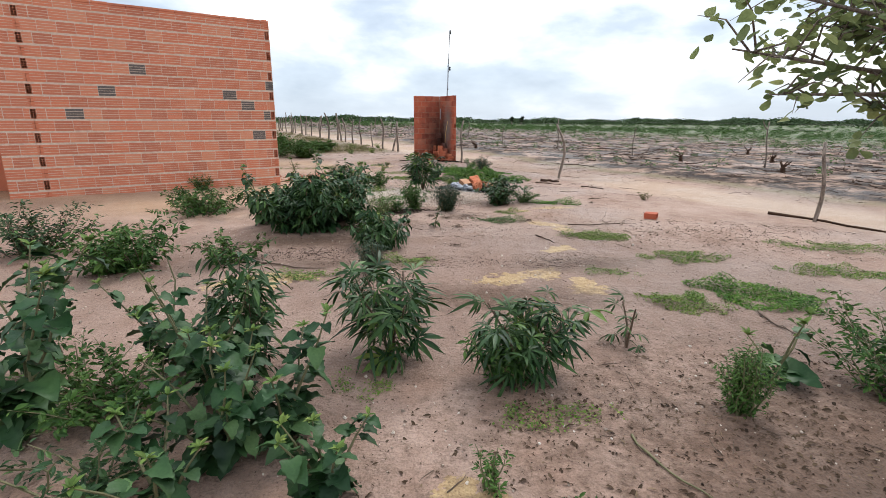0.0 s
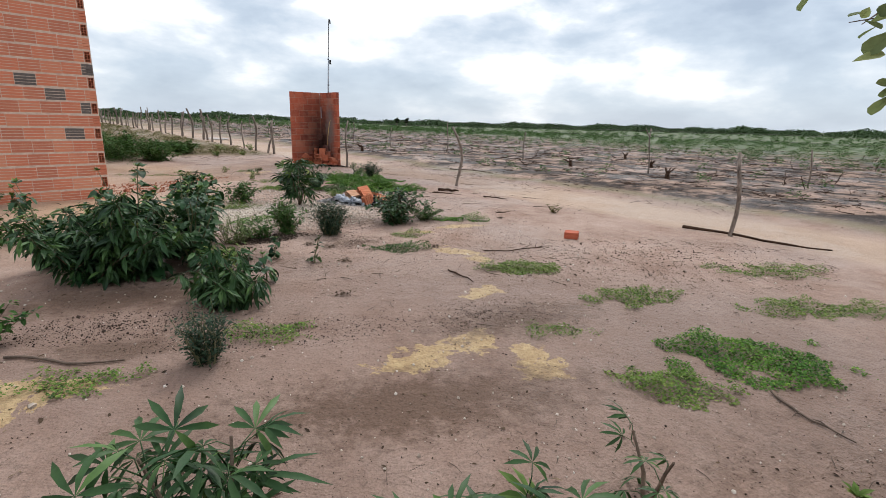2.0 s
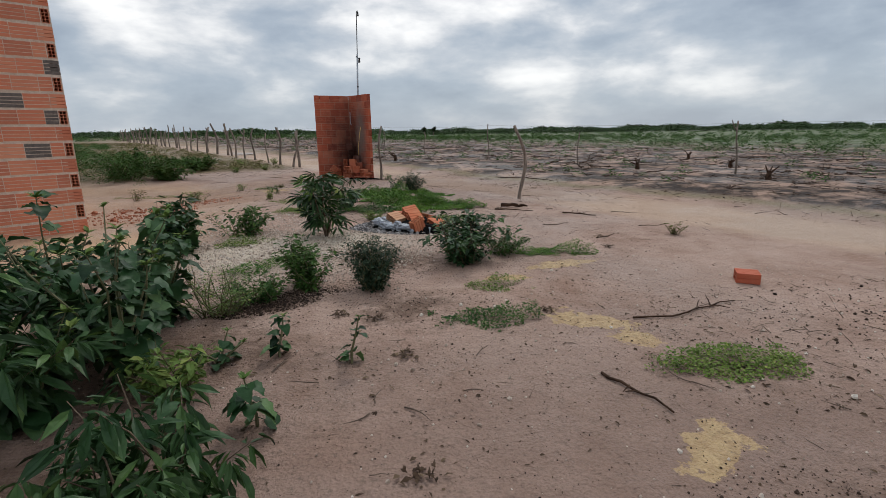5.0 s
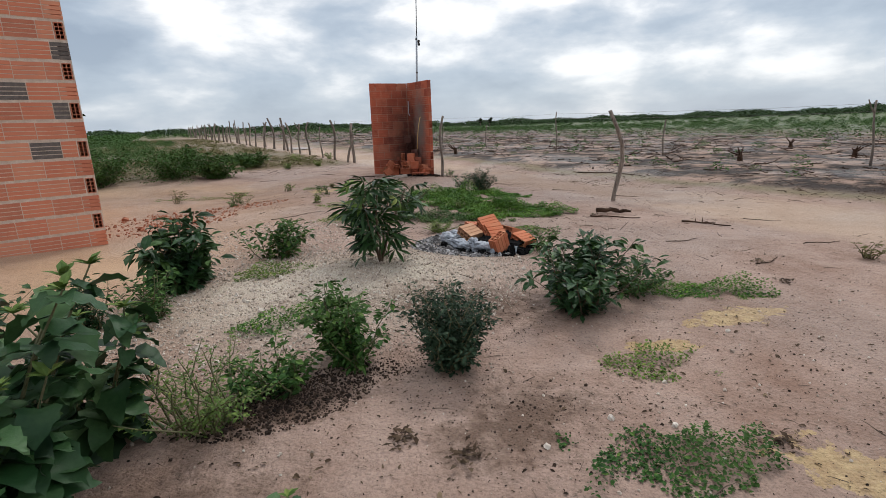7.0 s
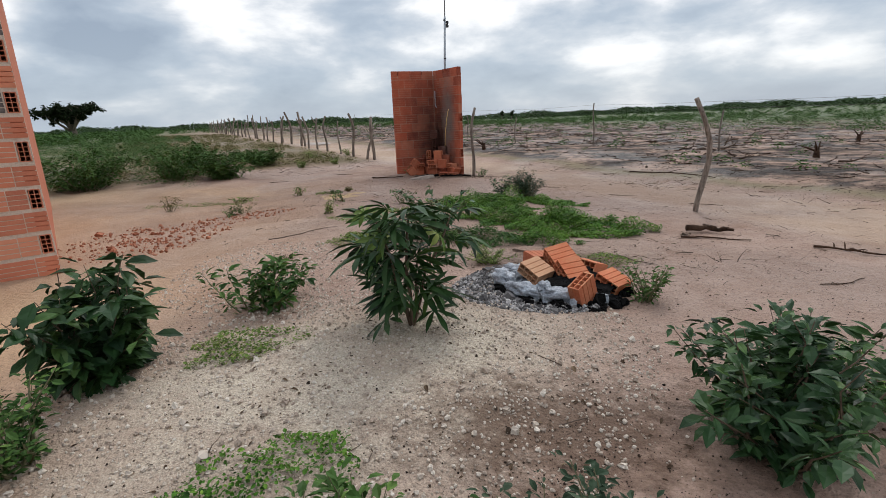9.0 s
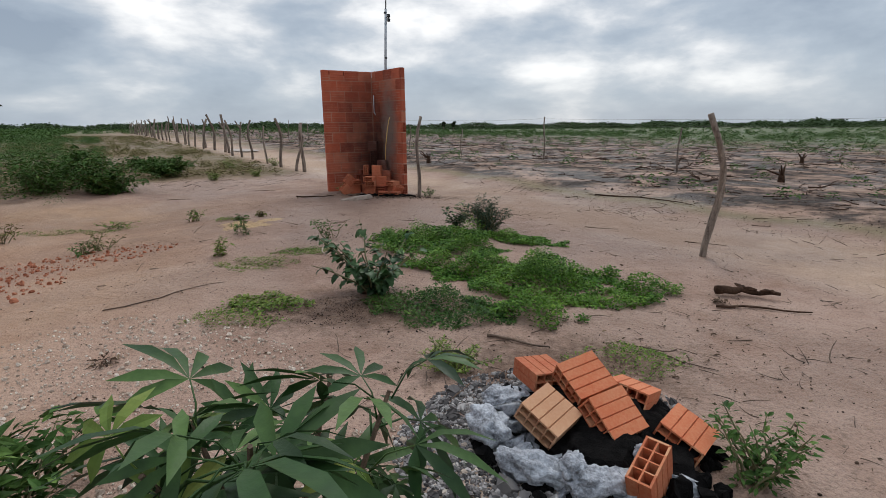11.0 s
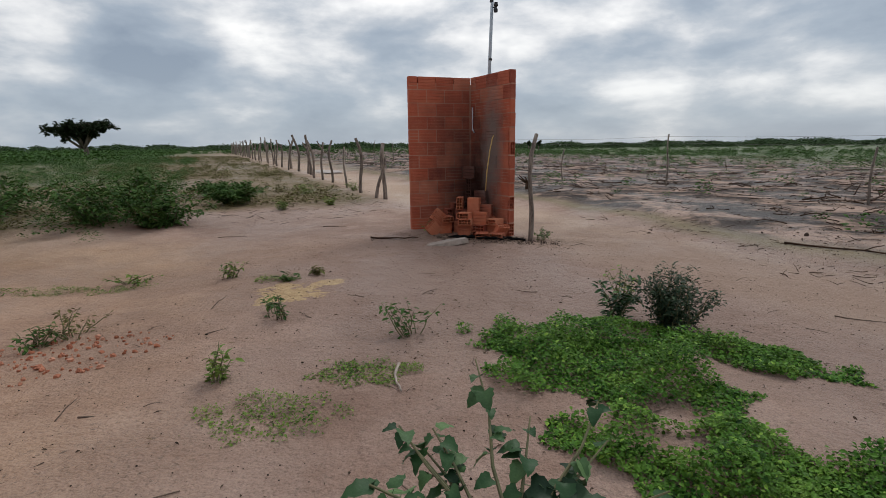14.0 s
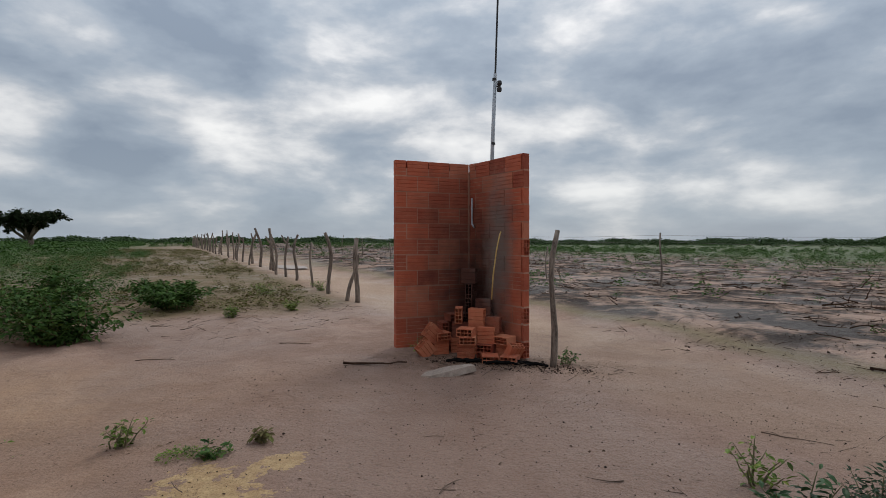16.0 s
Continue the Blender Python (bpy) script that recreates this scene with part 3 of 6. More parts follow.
def brick_wall(parent, length, courses, course, mats, mortar, headers=(), grey=(), seed=1, name="wall", thick=0.09, recess=0.004, gap=0.014, jitter=0.003, rib=0.009, open_ends=(), open_starts=()):
    """One wall in stretcher bond, brick by brick, on a mortar core. headers: (course parity, place) of brick ends that show."""
    rng = random.Random(seed)
    core = Geo()
    marks = sorted({p for par, p in headers})
    tail = length - (0.056 if open_ends else 0.003)
    a = 0.003
    for p in marks + [tail + 0.004]:
        if p - 0.004 > a:
            core.add(*box(a, recess, -0.3, p - 0.004, thick - 0.003, courses * course - 0.006))
        a = p + 0.094
    for p in marks:
        for r in range(int(courses)):
            core.add(*box(p - 0.004, recess + 0.001, r * course + 0.187, min(p + 0.094, length - 0.004), thick - 0.004, (r + 1) * course + 0.002))
    if open_ends:
        for r in range(int(courses)):
            core.add(*box(tail, recess, r * course + 0.186, length - 0.004, thick - 0.003, (r + 1) * course + 0.003))
    wall = part(name, core, mortar, parent)
    H = 0.19
    made = {}

    def brick_mesh(L):
        key = round(L, 2)
        if key not in made:
            g = Geo()
            g.add(*ribbed(max(key, 0.03), H, thick, rib))
            made[key] = g.mesh("brick", mats[0])
        return made[key]

    hg = Geo()
    cut = end_face(deep=0.25)
    hg.add([(y, x, z) for x, y, z in cut[0]], [q[::-1] for q in cut[1]])
    hg.add([(x, y, z) for y in (0.0, 0.255) for x, z in ((0, 0), (0.09, 0), (0.09, H), (0, H))], [(0, 1, 5, 4), (1, 2, 6, 5), (2, 3, 7, 6), (3, 0, 4, 7), (4, 5, 6, 7)])
    head = hg.mesh("brick", mats[0])
    ends = []
    for flip in (0, 1):
        eg = Geo()
        e = end_face(deep=0.05)
        eg.add([(-x if flip else x, y, z) for x, y, z in e[0]], [q[::-1] for q in e[1]] if flip else e[1])
        ends.append(eg.mesh("brick", mats[0]))
    rows = int(math.ceil(courses))
    for r in open_ends:
        part("brick", ends[1], None, wall, m=pose(length, 0, r * course))
    for r in open_starts:
        part("brick", ends[0], None, wall, m=pose(-0.052, 0, r * course))
    for r in range(rows):
        z = r * course
        stops = sorted(p for par, p in headers if r % 2 == par)
        spans, a = [], 0.0
        for p in stops:
            spans.append((a, p - gap))
            part("brick", head, None, wall, m=pose(p, -0.002, z))
            a = p + 0.09 + gap
        spans.append((a, length - (0.054 if r in open_ends else 0.0)))
        for a, e in spans:
            x = a
            first = True
            while x < e - 0.03:
                L = 0.29 if not (first and r % 2) else 0.145
                first = False
                L = min(L, e - x)
                if L > 0.035:
                    ob = part("brick", brick_mesh(L - 0.004), None, wall, m=pose(x, rng.uniform(-jitter, jitter), z + rng.uniform(-.004, .004), rng.uniform(-.15, .15), 0, rng.uniform(-.12, .12)))
                    if (r, int(x / 0.3)) in grey:
                        ob.material_slots[0].link = "OBJECT"
                        ob.material_slots[0].material = mats[1]
                x += L + gap
    return wall


house = thing("house", -8.35, 9.5, -0.06, 37.0, "unplastered house of orange hollow clay bricks with pale mortar", "house")
brick_wall(house, 5.25, 16.5, 0.2275, (CLAY_HOUSE, CLAY_GREY), MORTAR, [(1, 0.55), (1, 5.14)], {(9, 5), (8, 14), (10, 16), (7, 16), (5, 15), (11, 7), (7, 3), (9, 13)}, 3, "front_wall", recess=0.0035, gap=0.008, jitter=0.0006, rib=0.012)


for nm, bx in (("side_wall", (5.142, 0.265, -0.3, 5.24, 6.0, 3.72)), ("partition_wall", (0.552, 0.265, -0.3, 0.64, 6.0, 3.72)), ("back_wall", (-4.0, 6.0, -0.3, 5.24, 6.09, 3.72)), ("porch_wall", (-4.0, 1.4, -0.3, 0.545, 1.49, 3.72))):
    g = Geo()
    g.add(*box(*bx))
    if bx[1] < 0.3:
        for r in range(0, 17, 2):
            g.add(*box(bx[0], 0.094, r * 0.2275, bx[3], 0.2649, r * 0.2275 + 0.2265))
    part(nm, g, CLAY_HOUSE, house)
g = Geo()
g.add(*box(-4.0, 0.1, 3.725, 5.24, 6.1, 3.75))
part("roof_slab", g, CEMENT, house)

# ---- brick shelter with the service pole ----
shelter = thing("brick_shelter", CORNER[0], CORNER[1], 0.0, 0, "roofless corner shelter of red hollow bricks, sooty inside", "brick shelter")
TL, TR = Vector((-1.22, 20.30)), Vector((0.33, 19.72))
for nm, a, e, hd, sd in (("left_wall", TL, Vector(CORNER), [], 5), ("right_wall", Vector(CORNER), TR, [], 6)):
    d = e - a
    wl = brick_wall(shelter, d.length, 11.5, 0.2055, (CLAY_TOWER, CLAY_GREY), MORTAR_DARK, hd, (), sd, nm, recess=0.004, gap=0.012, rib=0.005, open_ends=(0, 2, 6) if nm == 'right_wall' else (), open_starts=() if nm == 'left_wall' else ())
    wl.matrix_basis = pose(a.x - CORNER[0], a.y - CORNER[1], 0, 0, 0, math.degrees(math.atan2(d.y, d.x)))
g = Geo()
g.add(*tube([(0, 0, 0), (0, 0, 2.34)], 0.02, 6))
part("corner_mortar", g, MORTAR_DARK, shelter, "sooty mortar fillet in the corner", m=pose(0.0, 0.0, 0))

pole = thing("service_pole", 0.0, 20.53, 0.0, 0, "thin galvanised pipe mast with black top rod behind brick shelter", "pole")
g = Geo()
g.add(*tube([(0, 0, 0), (0.005, 0, 2.7), (0.02, 0, 3.65)], [0.026, 0.026, 0.024], 8))
part("pipe", g, PIPE, pole, smooth=True)
g = Geo()
g.add(*tube([(0.02, 0, 3.6), (0.03, 0, 4.75), (0.035, 0, 4.84), (0.06, 0, 4.87), (0.075, 0, 4.82)], 0.013, 6))
part("rod", g, BLACK, pole, "black rod with hooked end")
g = Geo()
g.add(*tube([(0.07, 0, 4.83), (0.075, 0, 4.72)], [0.02, 0.028], 6))
part("rod_cap", g, BLACK, pole)
for z in (2.7, 3.56):
    g = Geo()
    g.add(*tube([(0.01, 0, z), (0.011, 0, z + 0.03)], 0.031, 8))
    part("clamp", g, BLACK, pole)
g = Geo()
g.add(*tube([(0.02, -0.01, 3.48), (0.07, -0.02, 3.48)], 0.008, 5))
g.add(*tube([(0.075, -0.02, 3.41), (0.075, -0.02, 3.45), (0.075, -0.02, 3.48), (0.075, -0.02, 3.51), (0.075, -0.02, 3.55)], [0.03, 0.035, 0.018, 0.035, 0.03], 7))
part("insulator", g, BLACK, pole, "black spool insulator")
pole.matrix_basis = pose(0.0, 20.53, 0.0, 0, 1.3, 0)

LOOSE = hollow_brick().mesh("loose_brick", CLAY_LOOSE)
LOOSE_P = hollow_brick().mesh("loose_brick", CLAY_PALE)
LOOSE_S = hollow_brick(0.19).mesh("loose_brick", CLAY_TOWER)
LOOSE_T = hollow_brick().mesh("loose_brick", CLAY_TOWER)
LOOSE_B = hollow_brick().mesh("loose_brick", CLAY_BAKED)


def loose(x, y, z, rx, ry, rz, label="loose orange hollow clay brick", group="", mesh=None):
    ob = new("loose_brick", mesh or LOOSE)
    ob.matrix_basis = pose(x, y, z, rx, ry, rz)
    return tagged(ob, label, "brick", group)


def loose_at(c, along_dir, face, label, group="", mesh=None, L=0.20):
    """A loose brick about its middle: the way its holes run, and the way its broad face looks."""
    lx = Vector(along_dir).normalized()
    fy = Vector(face)
    fy = (fy - lx * fy.dot(lx)).normalized()
    m = Matrix((lx, fy, lx.cross(fy))).transposed().to_4x4()
    m.translation = Vector(c) - m.to_3x3() @ Vector((L / 2, 0.045, 0.095))
    ob = new("loose_brick", mesh or LOOSE)
    ob.matrix_basis = m
    return tagged(ob, label, "brick", group)


# bricks heaped in the corner of the shelter: columns of upright (U), flat (F) or end-on (E) bricks
INNER = "bricks heaped in the shelter"
SOOTY = "sooty red hollow brick stacked in the shelter"
rng = random.Random(8)
for x, y, turn, kinds in [(-0.30, 20.36, -20, "UUFEEU"), (-0.13, 20.22, -30, "UUFU"), (-0.52, 20.30, 15, "UUF"), (-0.66, 20.18, 12, "UE"), (-0.46, 20.08, -8, "UUE"), (-0.24, 20.00, -25, "UUU"), (-0.05, 19.98, -32, "UFU"),
                          (-0.70, 19.98, 25, "UF"), (-0.86, 20.05, 20, "F"), (-0.40, 19.74, -14, "UFF"), (-0.17, 19.80, -20, "FFU"), (0.06, 19.76, -42, "UF"), (-0.14, 19.60, -6, "F"), (0.08, 19.56, -28, "F")]:
    x += 0.05
    z = gz(x, y) - 0.01
    for kind in kinds:
        t = radians(turn + rng.uniform(-9, 9))
        c, s_ = math.cos(t), math.sin(t)
        px, py = x + rng.uniform(-.015, .015), y + rng.uniform(-.015, .015)
        me = LOOSE_B if y < 20.1 and rng.random() < 0.75 else LOOSE_T
        if kind == "U":
            loose_at((px, py, z + 0.096), (c, s_, 0), (s_, -c, 0), SOOTY, INNER, me)
            z += 0.192
        elif kind == "E":
            loose_at((px, py, z + 0.096), (s_, -c, 0), (c, s_, 0), SOOTY, INNER, me)
            z += 0.192
        else:
            loose_at((px, py, z + 0.046), (s_, -c, 0), (0, 0, 1), SOOTY, INNER, me)
            z += 0.092
for x, y, up, d in [(-0.84, 19.82, 0.09, (-0.5, -0.5, 0.75)), (-0.76, 19.88, 0.27, (-0.55, -0.45, 0.6)), (0.20, 19.66, 0.10, (0.3, -0.4, 0.8))]:
    loose_at((x, y, gz(x, y) + up), d, (0.45, -0.9, 0), "sooty red hollow brick leaning on the heap", INNER, LOOSE_B)
g = Geo()
g.add(*tube([(0.0, 0, 0), (0.02, 0, 0.3), (0.06, 0, 0.6), (0.10, 0, 0.80), (0.12, 0.02, 0.84)], 0.009, 6))
solo("hose", g, HOSE, "yellow plastic hose hanging on sooty brick wall", "hose", smooth=True, m=pose(-0.02, 19.98, 0.68))
g = Geo()
g.add(*tube([(0, 0, 0.06), (0.03, 0, 0.0), (0.0, 0, 0.05), (0, 0, 0.4)], 0.011, 6))
solo("conduit", g, PIPE, "short pale conduit pipe in the shelter corner", "pipe", smooth=True, m=pose(-0.21, 20.54, 1.58))
g = Geo()
top = [(-0.3, -0.06), (-0.2, -0.11), (0.1, -0.10), (0.32, -0.04), (0.30, 0.05), (0.05, 0.10), (-0.22, 0.07)]
g.add([(x, y, 0) for x, y in top] + [(x * .95, y * .9, 0.06 + 0.012 * math.sin(x * 9)) for x, y in top], [tuple(range(7))[::-1], tuple(range(7, 14))] + [(i, (i + 1) % 7, 7 + (i + 1) % 7, 7 + i) for i in range(7)])
solo("stone_slab", g, STONE, "flat pale broken slab lying before brick shelter", "slab", m=pose(-0.62, 19.02, gz(-.62, 19.02) - 0.005, 0, -5, 14))
g = Geo()
for i in range(9):
    a = Vector((-0.6 + i * 0.11, 19.58 - 0.02 * i + rng.uniform(-.04, .04), 0))
    g.add(*tube([(a.x, a.y, gz(a.x, a.y) + .01), (a.x + .12, a.y + rng.uniform(-.03, .03), gz(a.x, a.y) + .035), (a.x + .26, a.y, gz(a.x + .26, a.y) + .01)], 0.018, 5))
solo("ash_rim", g, CHAR, "charred black sticks along the hearth's front", "charcoal", kind="stuff")

# ---- fences ----
def post(x, y, h, r, lean, seed, label, group, kink=0.0, branch=False):
    rg = random.Random(seed)
    g = Geo()
    z = gz(x, y)
    pts, rad = [], []
    k = 7
    ph, am = rg.uniform(0, 6), rg.uniform(0.03, 0.09) * h
    for i in range(k):
        t = i / (k - 1)
        pts.append((lean[0] * t + kink * (math.sin(3.3 * t ** 1.3) - 0.5 * t ** 3) + am * math.sin(ph + 5 * t) * t, lean[1] * t + am * math.cos(ph + 4 * t) * t, -0.15 + (h + 0.15) * t))
        rad.append(r * (1.12 - 0.3 * t) * rg.uniform(0.9, 1.1))
    g.add(*tube(pts, rad, 7))
    ob = solo("fence_post", g, BARK, label, "fence post", group, smooth=True, m=pose(x, y, z))
    if branch:
        g = Geo()
        p = pts[-2]
        g.add(*tube([p, (p[0] - .1, p[1], p[2] + .12), (p[0] - .2, p[1], p[2] + .32)], [r * .8, r * .7, r * .5], 6))
        part("fork", g, BARK, ob)
    return ob


NEAR = "posts of the fence beside the track"
post(6.28, 8.38, 1.32, 0.033, (0.03, 0.02), 1, "crooked grey wooden fence post beside a fallen log", NEAR, 0.025)
post(3.22, 14.32, 1.48, 0.036, (0.04, 0.05), 2, "crooked weathered wooden fence post in bare sand", NEAR, 0.08)
post(0.60, 19.45, 1.55, 0.036, (0.07, 0.02), 3, "short leaning grey post beside brick shelter", NEAR)
post(-2.33, 24.95, 1.42, 0.055, (-0.03, 0), 4, "thick weathered wooden fence post at the track", NEAR)
post(-2.62, 25.2, 1.05, 0.04, (0.22, 0.0), 5, "slanted wooden brace against a fence post", NEAR)
post(-3.28, 26.6, 1.55, 0.05, (-0.03, 0), 6, "weathered wooden fence post at the track", NEAR)
post(-4.05, 28.3, 1.3, 0.035, (-0.08, 0), 7, "weathered wooden fence post at the track", NEAR)
post(-5.05, 30.4, 1.5, 0.045, (0.02, 0), 8, "weathered wooden fence post at the track", NEAR)
post(-5.8, 31.9, 1.45, 0.045, (-0.02, 0), 9, "forked weathered wooden fence post at the track", NEAR, branch=True)
rf = random.Random(4)
for i in range(44):
    d = 15.6 + i * 1.75 + rf.uniform(-.5, .5)
    q = rf.uniform(-0.25, 0.25)
    x, y = FENCE.x + ALONG.x * d + ACROSS.x * q, FENCE.y + ALONG.y * d + ACROSS.y * q
    post(x, y, rf.uniform(1.25, 1.95), rf.uniform(0.042, 0.072), (rf.uniform(-.08, .08), rf.uniform(-.08, .08)), 20 + i, "weathered wooden fence post at the track", NEAR, branch=rf.random() < 0.15)
FAR = "posts of the fence along the cleared field"
for i, (x, y) in enumerate([(11.6, 18.4), (8.6, 23.4), (6.25, 28.6), (3.55, 31.6), (1.6, 36.5), (-0.6, 41.0), (-3.0, 45.5), (-5.3, 50.0), (-7.5, 54.5), (14.0, 14.0), (16.5, 9.5)]):
    post(x, y, 1.62 if i in (0, 2, 5, 8) else 1.15 + 0.1 * (i % 3), 0.028, (0.05 * (i % 3 - 1), 0.03), 80 + i, "thin weathered post of the wire fence by cleared field", FAR, branch=i == 0)
for k, h in enumerate((1.35, 1.55)):
    g = Geo()
    ends = [(18.9, 5.0), (11.6, 18.4), (6.25, 28.6), (-0.6, 41.0), (-7.5, 54.5)]
    pts = []
    for (x0, y0), (x1, y1) in zip(ends[:-1], ends[1:]):
        for t in (0, 0.25, 0.5, 0.75):
            x, y = x0 + (x1 - x0) * t, y0 + (y1 - y0) * t
            pts.append((x, y, gz(x, y) + h - 0.05 * math.sin(math.pi * t)))
    g.add(*tube(pts, 0.0035, 3))
    solo("fence_wire", g, WIRE, "thin rusty wire strung along the field fence", "wire", "wires of the field fence")


# ---- plants ----
def branchy(rg, top, n=5, bend=0.06):
    pts = [Vector((0, 0, -0.03))]
    for i in range(1, n):
        t = i / (n - 1)
        pts.append(Vector((top[0] * t ** 1.2 + rg.uniform(-bend, bend) * top[2] * 0.5, top[1] * t ** 1.2 + rg.uniform(-bend, bend) * top[2] * 0.5, top[2] * t)))
    return pts


def along(pts, t):
    f = t * (len(pts) - 1)
    i = min(int(f), len(pts) - 2)
    return pts[i].lerp(pts[i + 1], f - i), (pts[i + 1] - pts[i]).normalized()


rl = random.Random(77)
PALM = [palm_leaf(rl, 0.145, rl.choice((6, 7, 7)), 0.021, rl.uniform(0.4, 1.0), rl.uniform(0.09, 0.14)).mesh("leaf", LEAF_CASSAVA, True) for _ in range(5)]
PALM_UP = [palm_leaf(rl, 0.20, rl.choice((6, 7)), 0.033, rl.uniform(0.15, 0.8), rl.uniform(0.10, 0.22)).mesh("leaf", LEAF_CASSAVA, True) for _ in range(7)]
PALM_Y = palm_leaf(rl, 0.15, 6, 0.034, 0.5).mesh("leaf", LEAF_YELLOW)
JAG = [jagged_leaf(rl, 0.15, rl.uniform(0.12, 0.15)).mesh("leaf", LEAF_BROAD, True) for _ in range(4)]


def cassava(x, y, h, w, leaves, seed, label, scale=1.0, stems=4, kinds=PALM):
    rg = random.Random(seed)
    ob = thing("cassava_plant", x, y, gz(x, y), rg.uniform(0, 360), label, "cassava plant")
    tops = []
    for s in range(stems):
        a = 6.283 * s / stems + rg.uniform(-.5, .5)
        p = branchy(rg, (math.cos(a) * w * 0.45, math.sin(a) * w * 0.45, h * rg.uniform(0.6, 0.85)))
        g = Geo()
        g.add(*tube(p, [0.011, 0.010, 0.009, 0.007, 0.005], 5))
        part("stem", g, STEM_BROWN, ob)
        tops.append(p)
    for i in range(leaves):
        p, d = along(rg.choice(tops), rg.uniform(0.12, 1.0) ** 0.8)
        a = rg.uniform(0, 6.283)
        up = rg.uniform(-0.45, 0.95)
        me = PALM_Y if rg.random() < 0.05 else rg.choice(kinds)
        part("leaf", me, None, ob, m=basis(p, (math.cos(a), math.sin(a), up), rg.uniform(-.8, .8), scale * rg.uniform(0.65, 1.25)))
    return ob


def jagged(x, y, h, w, leaves, seed, label, scale=1.0, stems=5, top=True):
    rg = random.Random(seed)
    ob = thing("broadleaf_weed", x, y, gz(x, y), rg.uniform(0, 360), label, "weed")
    st = []
    for s in range(stems):
        a = 6.283 * s / stems + rg.uniform(-.6, .6)
        r = w * 0.5 * rg.uniform(0.5, 1.0)
        p = branchy(rg, (math.cos(a) * r, math.sin(a) * r, h * rg.uniform(0.55, 1.0)))
        g = Geo()
        g.add(*tube(p, [0.009, 0.008, 0.007, 0.005, 0.003], 5))
        part("stem", g, STEM, ob)
        st.append(p)
    for i in range(leaves):
        t = rg.uniform(0.12, 1.0)
        p, d = along(st[i % stems], t)
        a = rg.uniform(0, 6.283)
        part("leaf", rg.choice(JAG), None, ob, m=basis(p, (math.cos(a), math.sin(a), rg.uniform(-0.55, 0.5)), rg.uniform(-.5, .5), scale * rg.uniform(0.6, 1.25) * (1.1 - 0.45 * t)))
    if top:
        g = Geo()
        for p in st:
            for k in range(9):
                a = rg.uniform(0, 6.283)
                g.put(oval(0.055 * scale, 0.025 * scale), basis(p[-1], (math.cos(a), math.sin(a), rg.uniform(0.2, 1.5)), 0, rg.uniform(.7, 1.2)))
        tagged(part("shoot_tuft", g, LEAF_YELLOW, ob, "pale young shoots"), kind="stuff")
    return ob


def bush(x, y, h, w, stems, per, leaf, mat, seed, label, name="bush", category="bush", spread=1.0, stemmat=None, shape="oval", droop=0.0):
    """Many thin stems, each with small leaves all along."""
    rg = random.Random(seed)
    ob = thing(name, x, y, gz(x, y), 0, label, category)
    nr = np.random.RandomState(seed)
    gl = Geo()
    leaf, per = leaf * 1.25, int(per * 1.7)
    width = (0.24, 0.32) if shape == "lance" else (0.36, 0.55)
    tpl = [(chip if shape == "chip" else oval)(leaf * k, leaf * k * rg.uniform(*width)) for k in (0.7, 1.0, 1.25)]
    P, D = [], []
    for s in range(stems):
        a, r = rg.uniform(0, 6.283), w * 0.5 * math.sqrt(rg.uniform(0.03, 1)) * spread
        hh = h * (1.0 - 0.45 * (r / (w * 0.5)) ** 2) * rg.uniform(0.7, 1.05)
        p = branchy(rg, (math.cos(a) * r, math.sin(a) * r, hh), 5, 0.12)
        ox, oy = rg.uniform(-.2, .2) * w, rg.uniform(-.2, .2) * w
        p = [q + Vector((ox, oy, 0)) * (1 if i else 0.7) for i, q in enumerate(p)]
        gs = Geo()
        gs.add(*tube(p, [0.006, 0.005, 0.004, 0.003, 0.0015], 4))
        part("stem", gs, stemmat or STEM, ob)
        for i in range(per):
            q, d = along(p, rg.uniform(0.08, 1.0))
            b = rg.uniform(0, 6.283)
            P.append(q + Vector((math.cos(b), math.sin(b), rg.uniform(-.3, .5))) * rg.uniform(0, 0.10) * h)
            D.append((math.cos(b), math.sin(b), rg.uniform(-.5, .9) - droop))
    scatter(gl, tpl, P, D, nr.uniform(-.6, .6, len(P)), nr.uniform(.7, 1.2, len(P)), nr)
    tagged(part("foliage", gl, mat, ob), kind="stuff")
    return ob


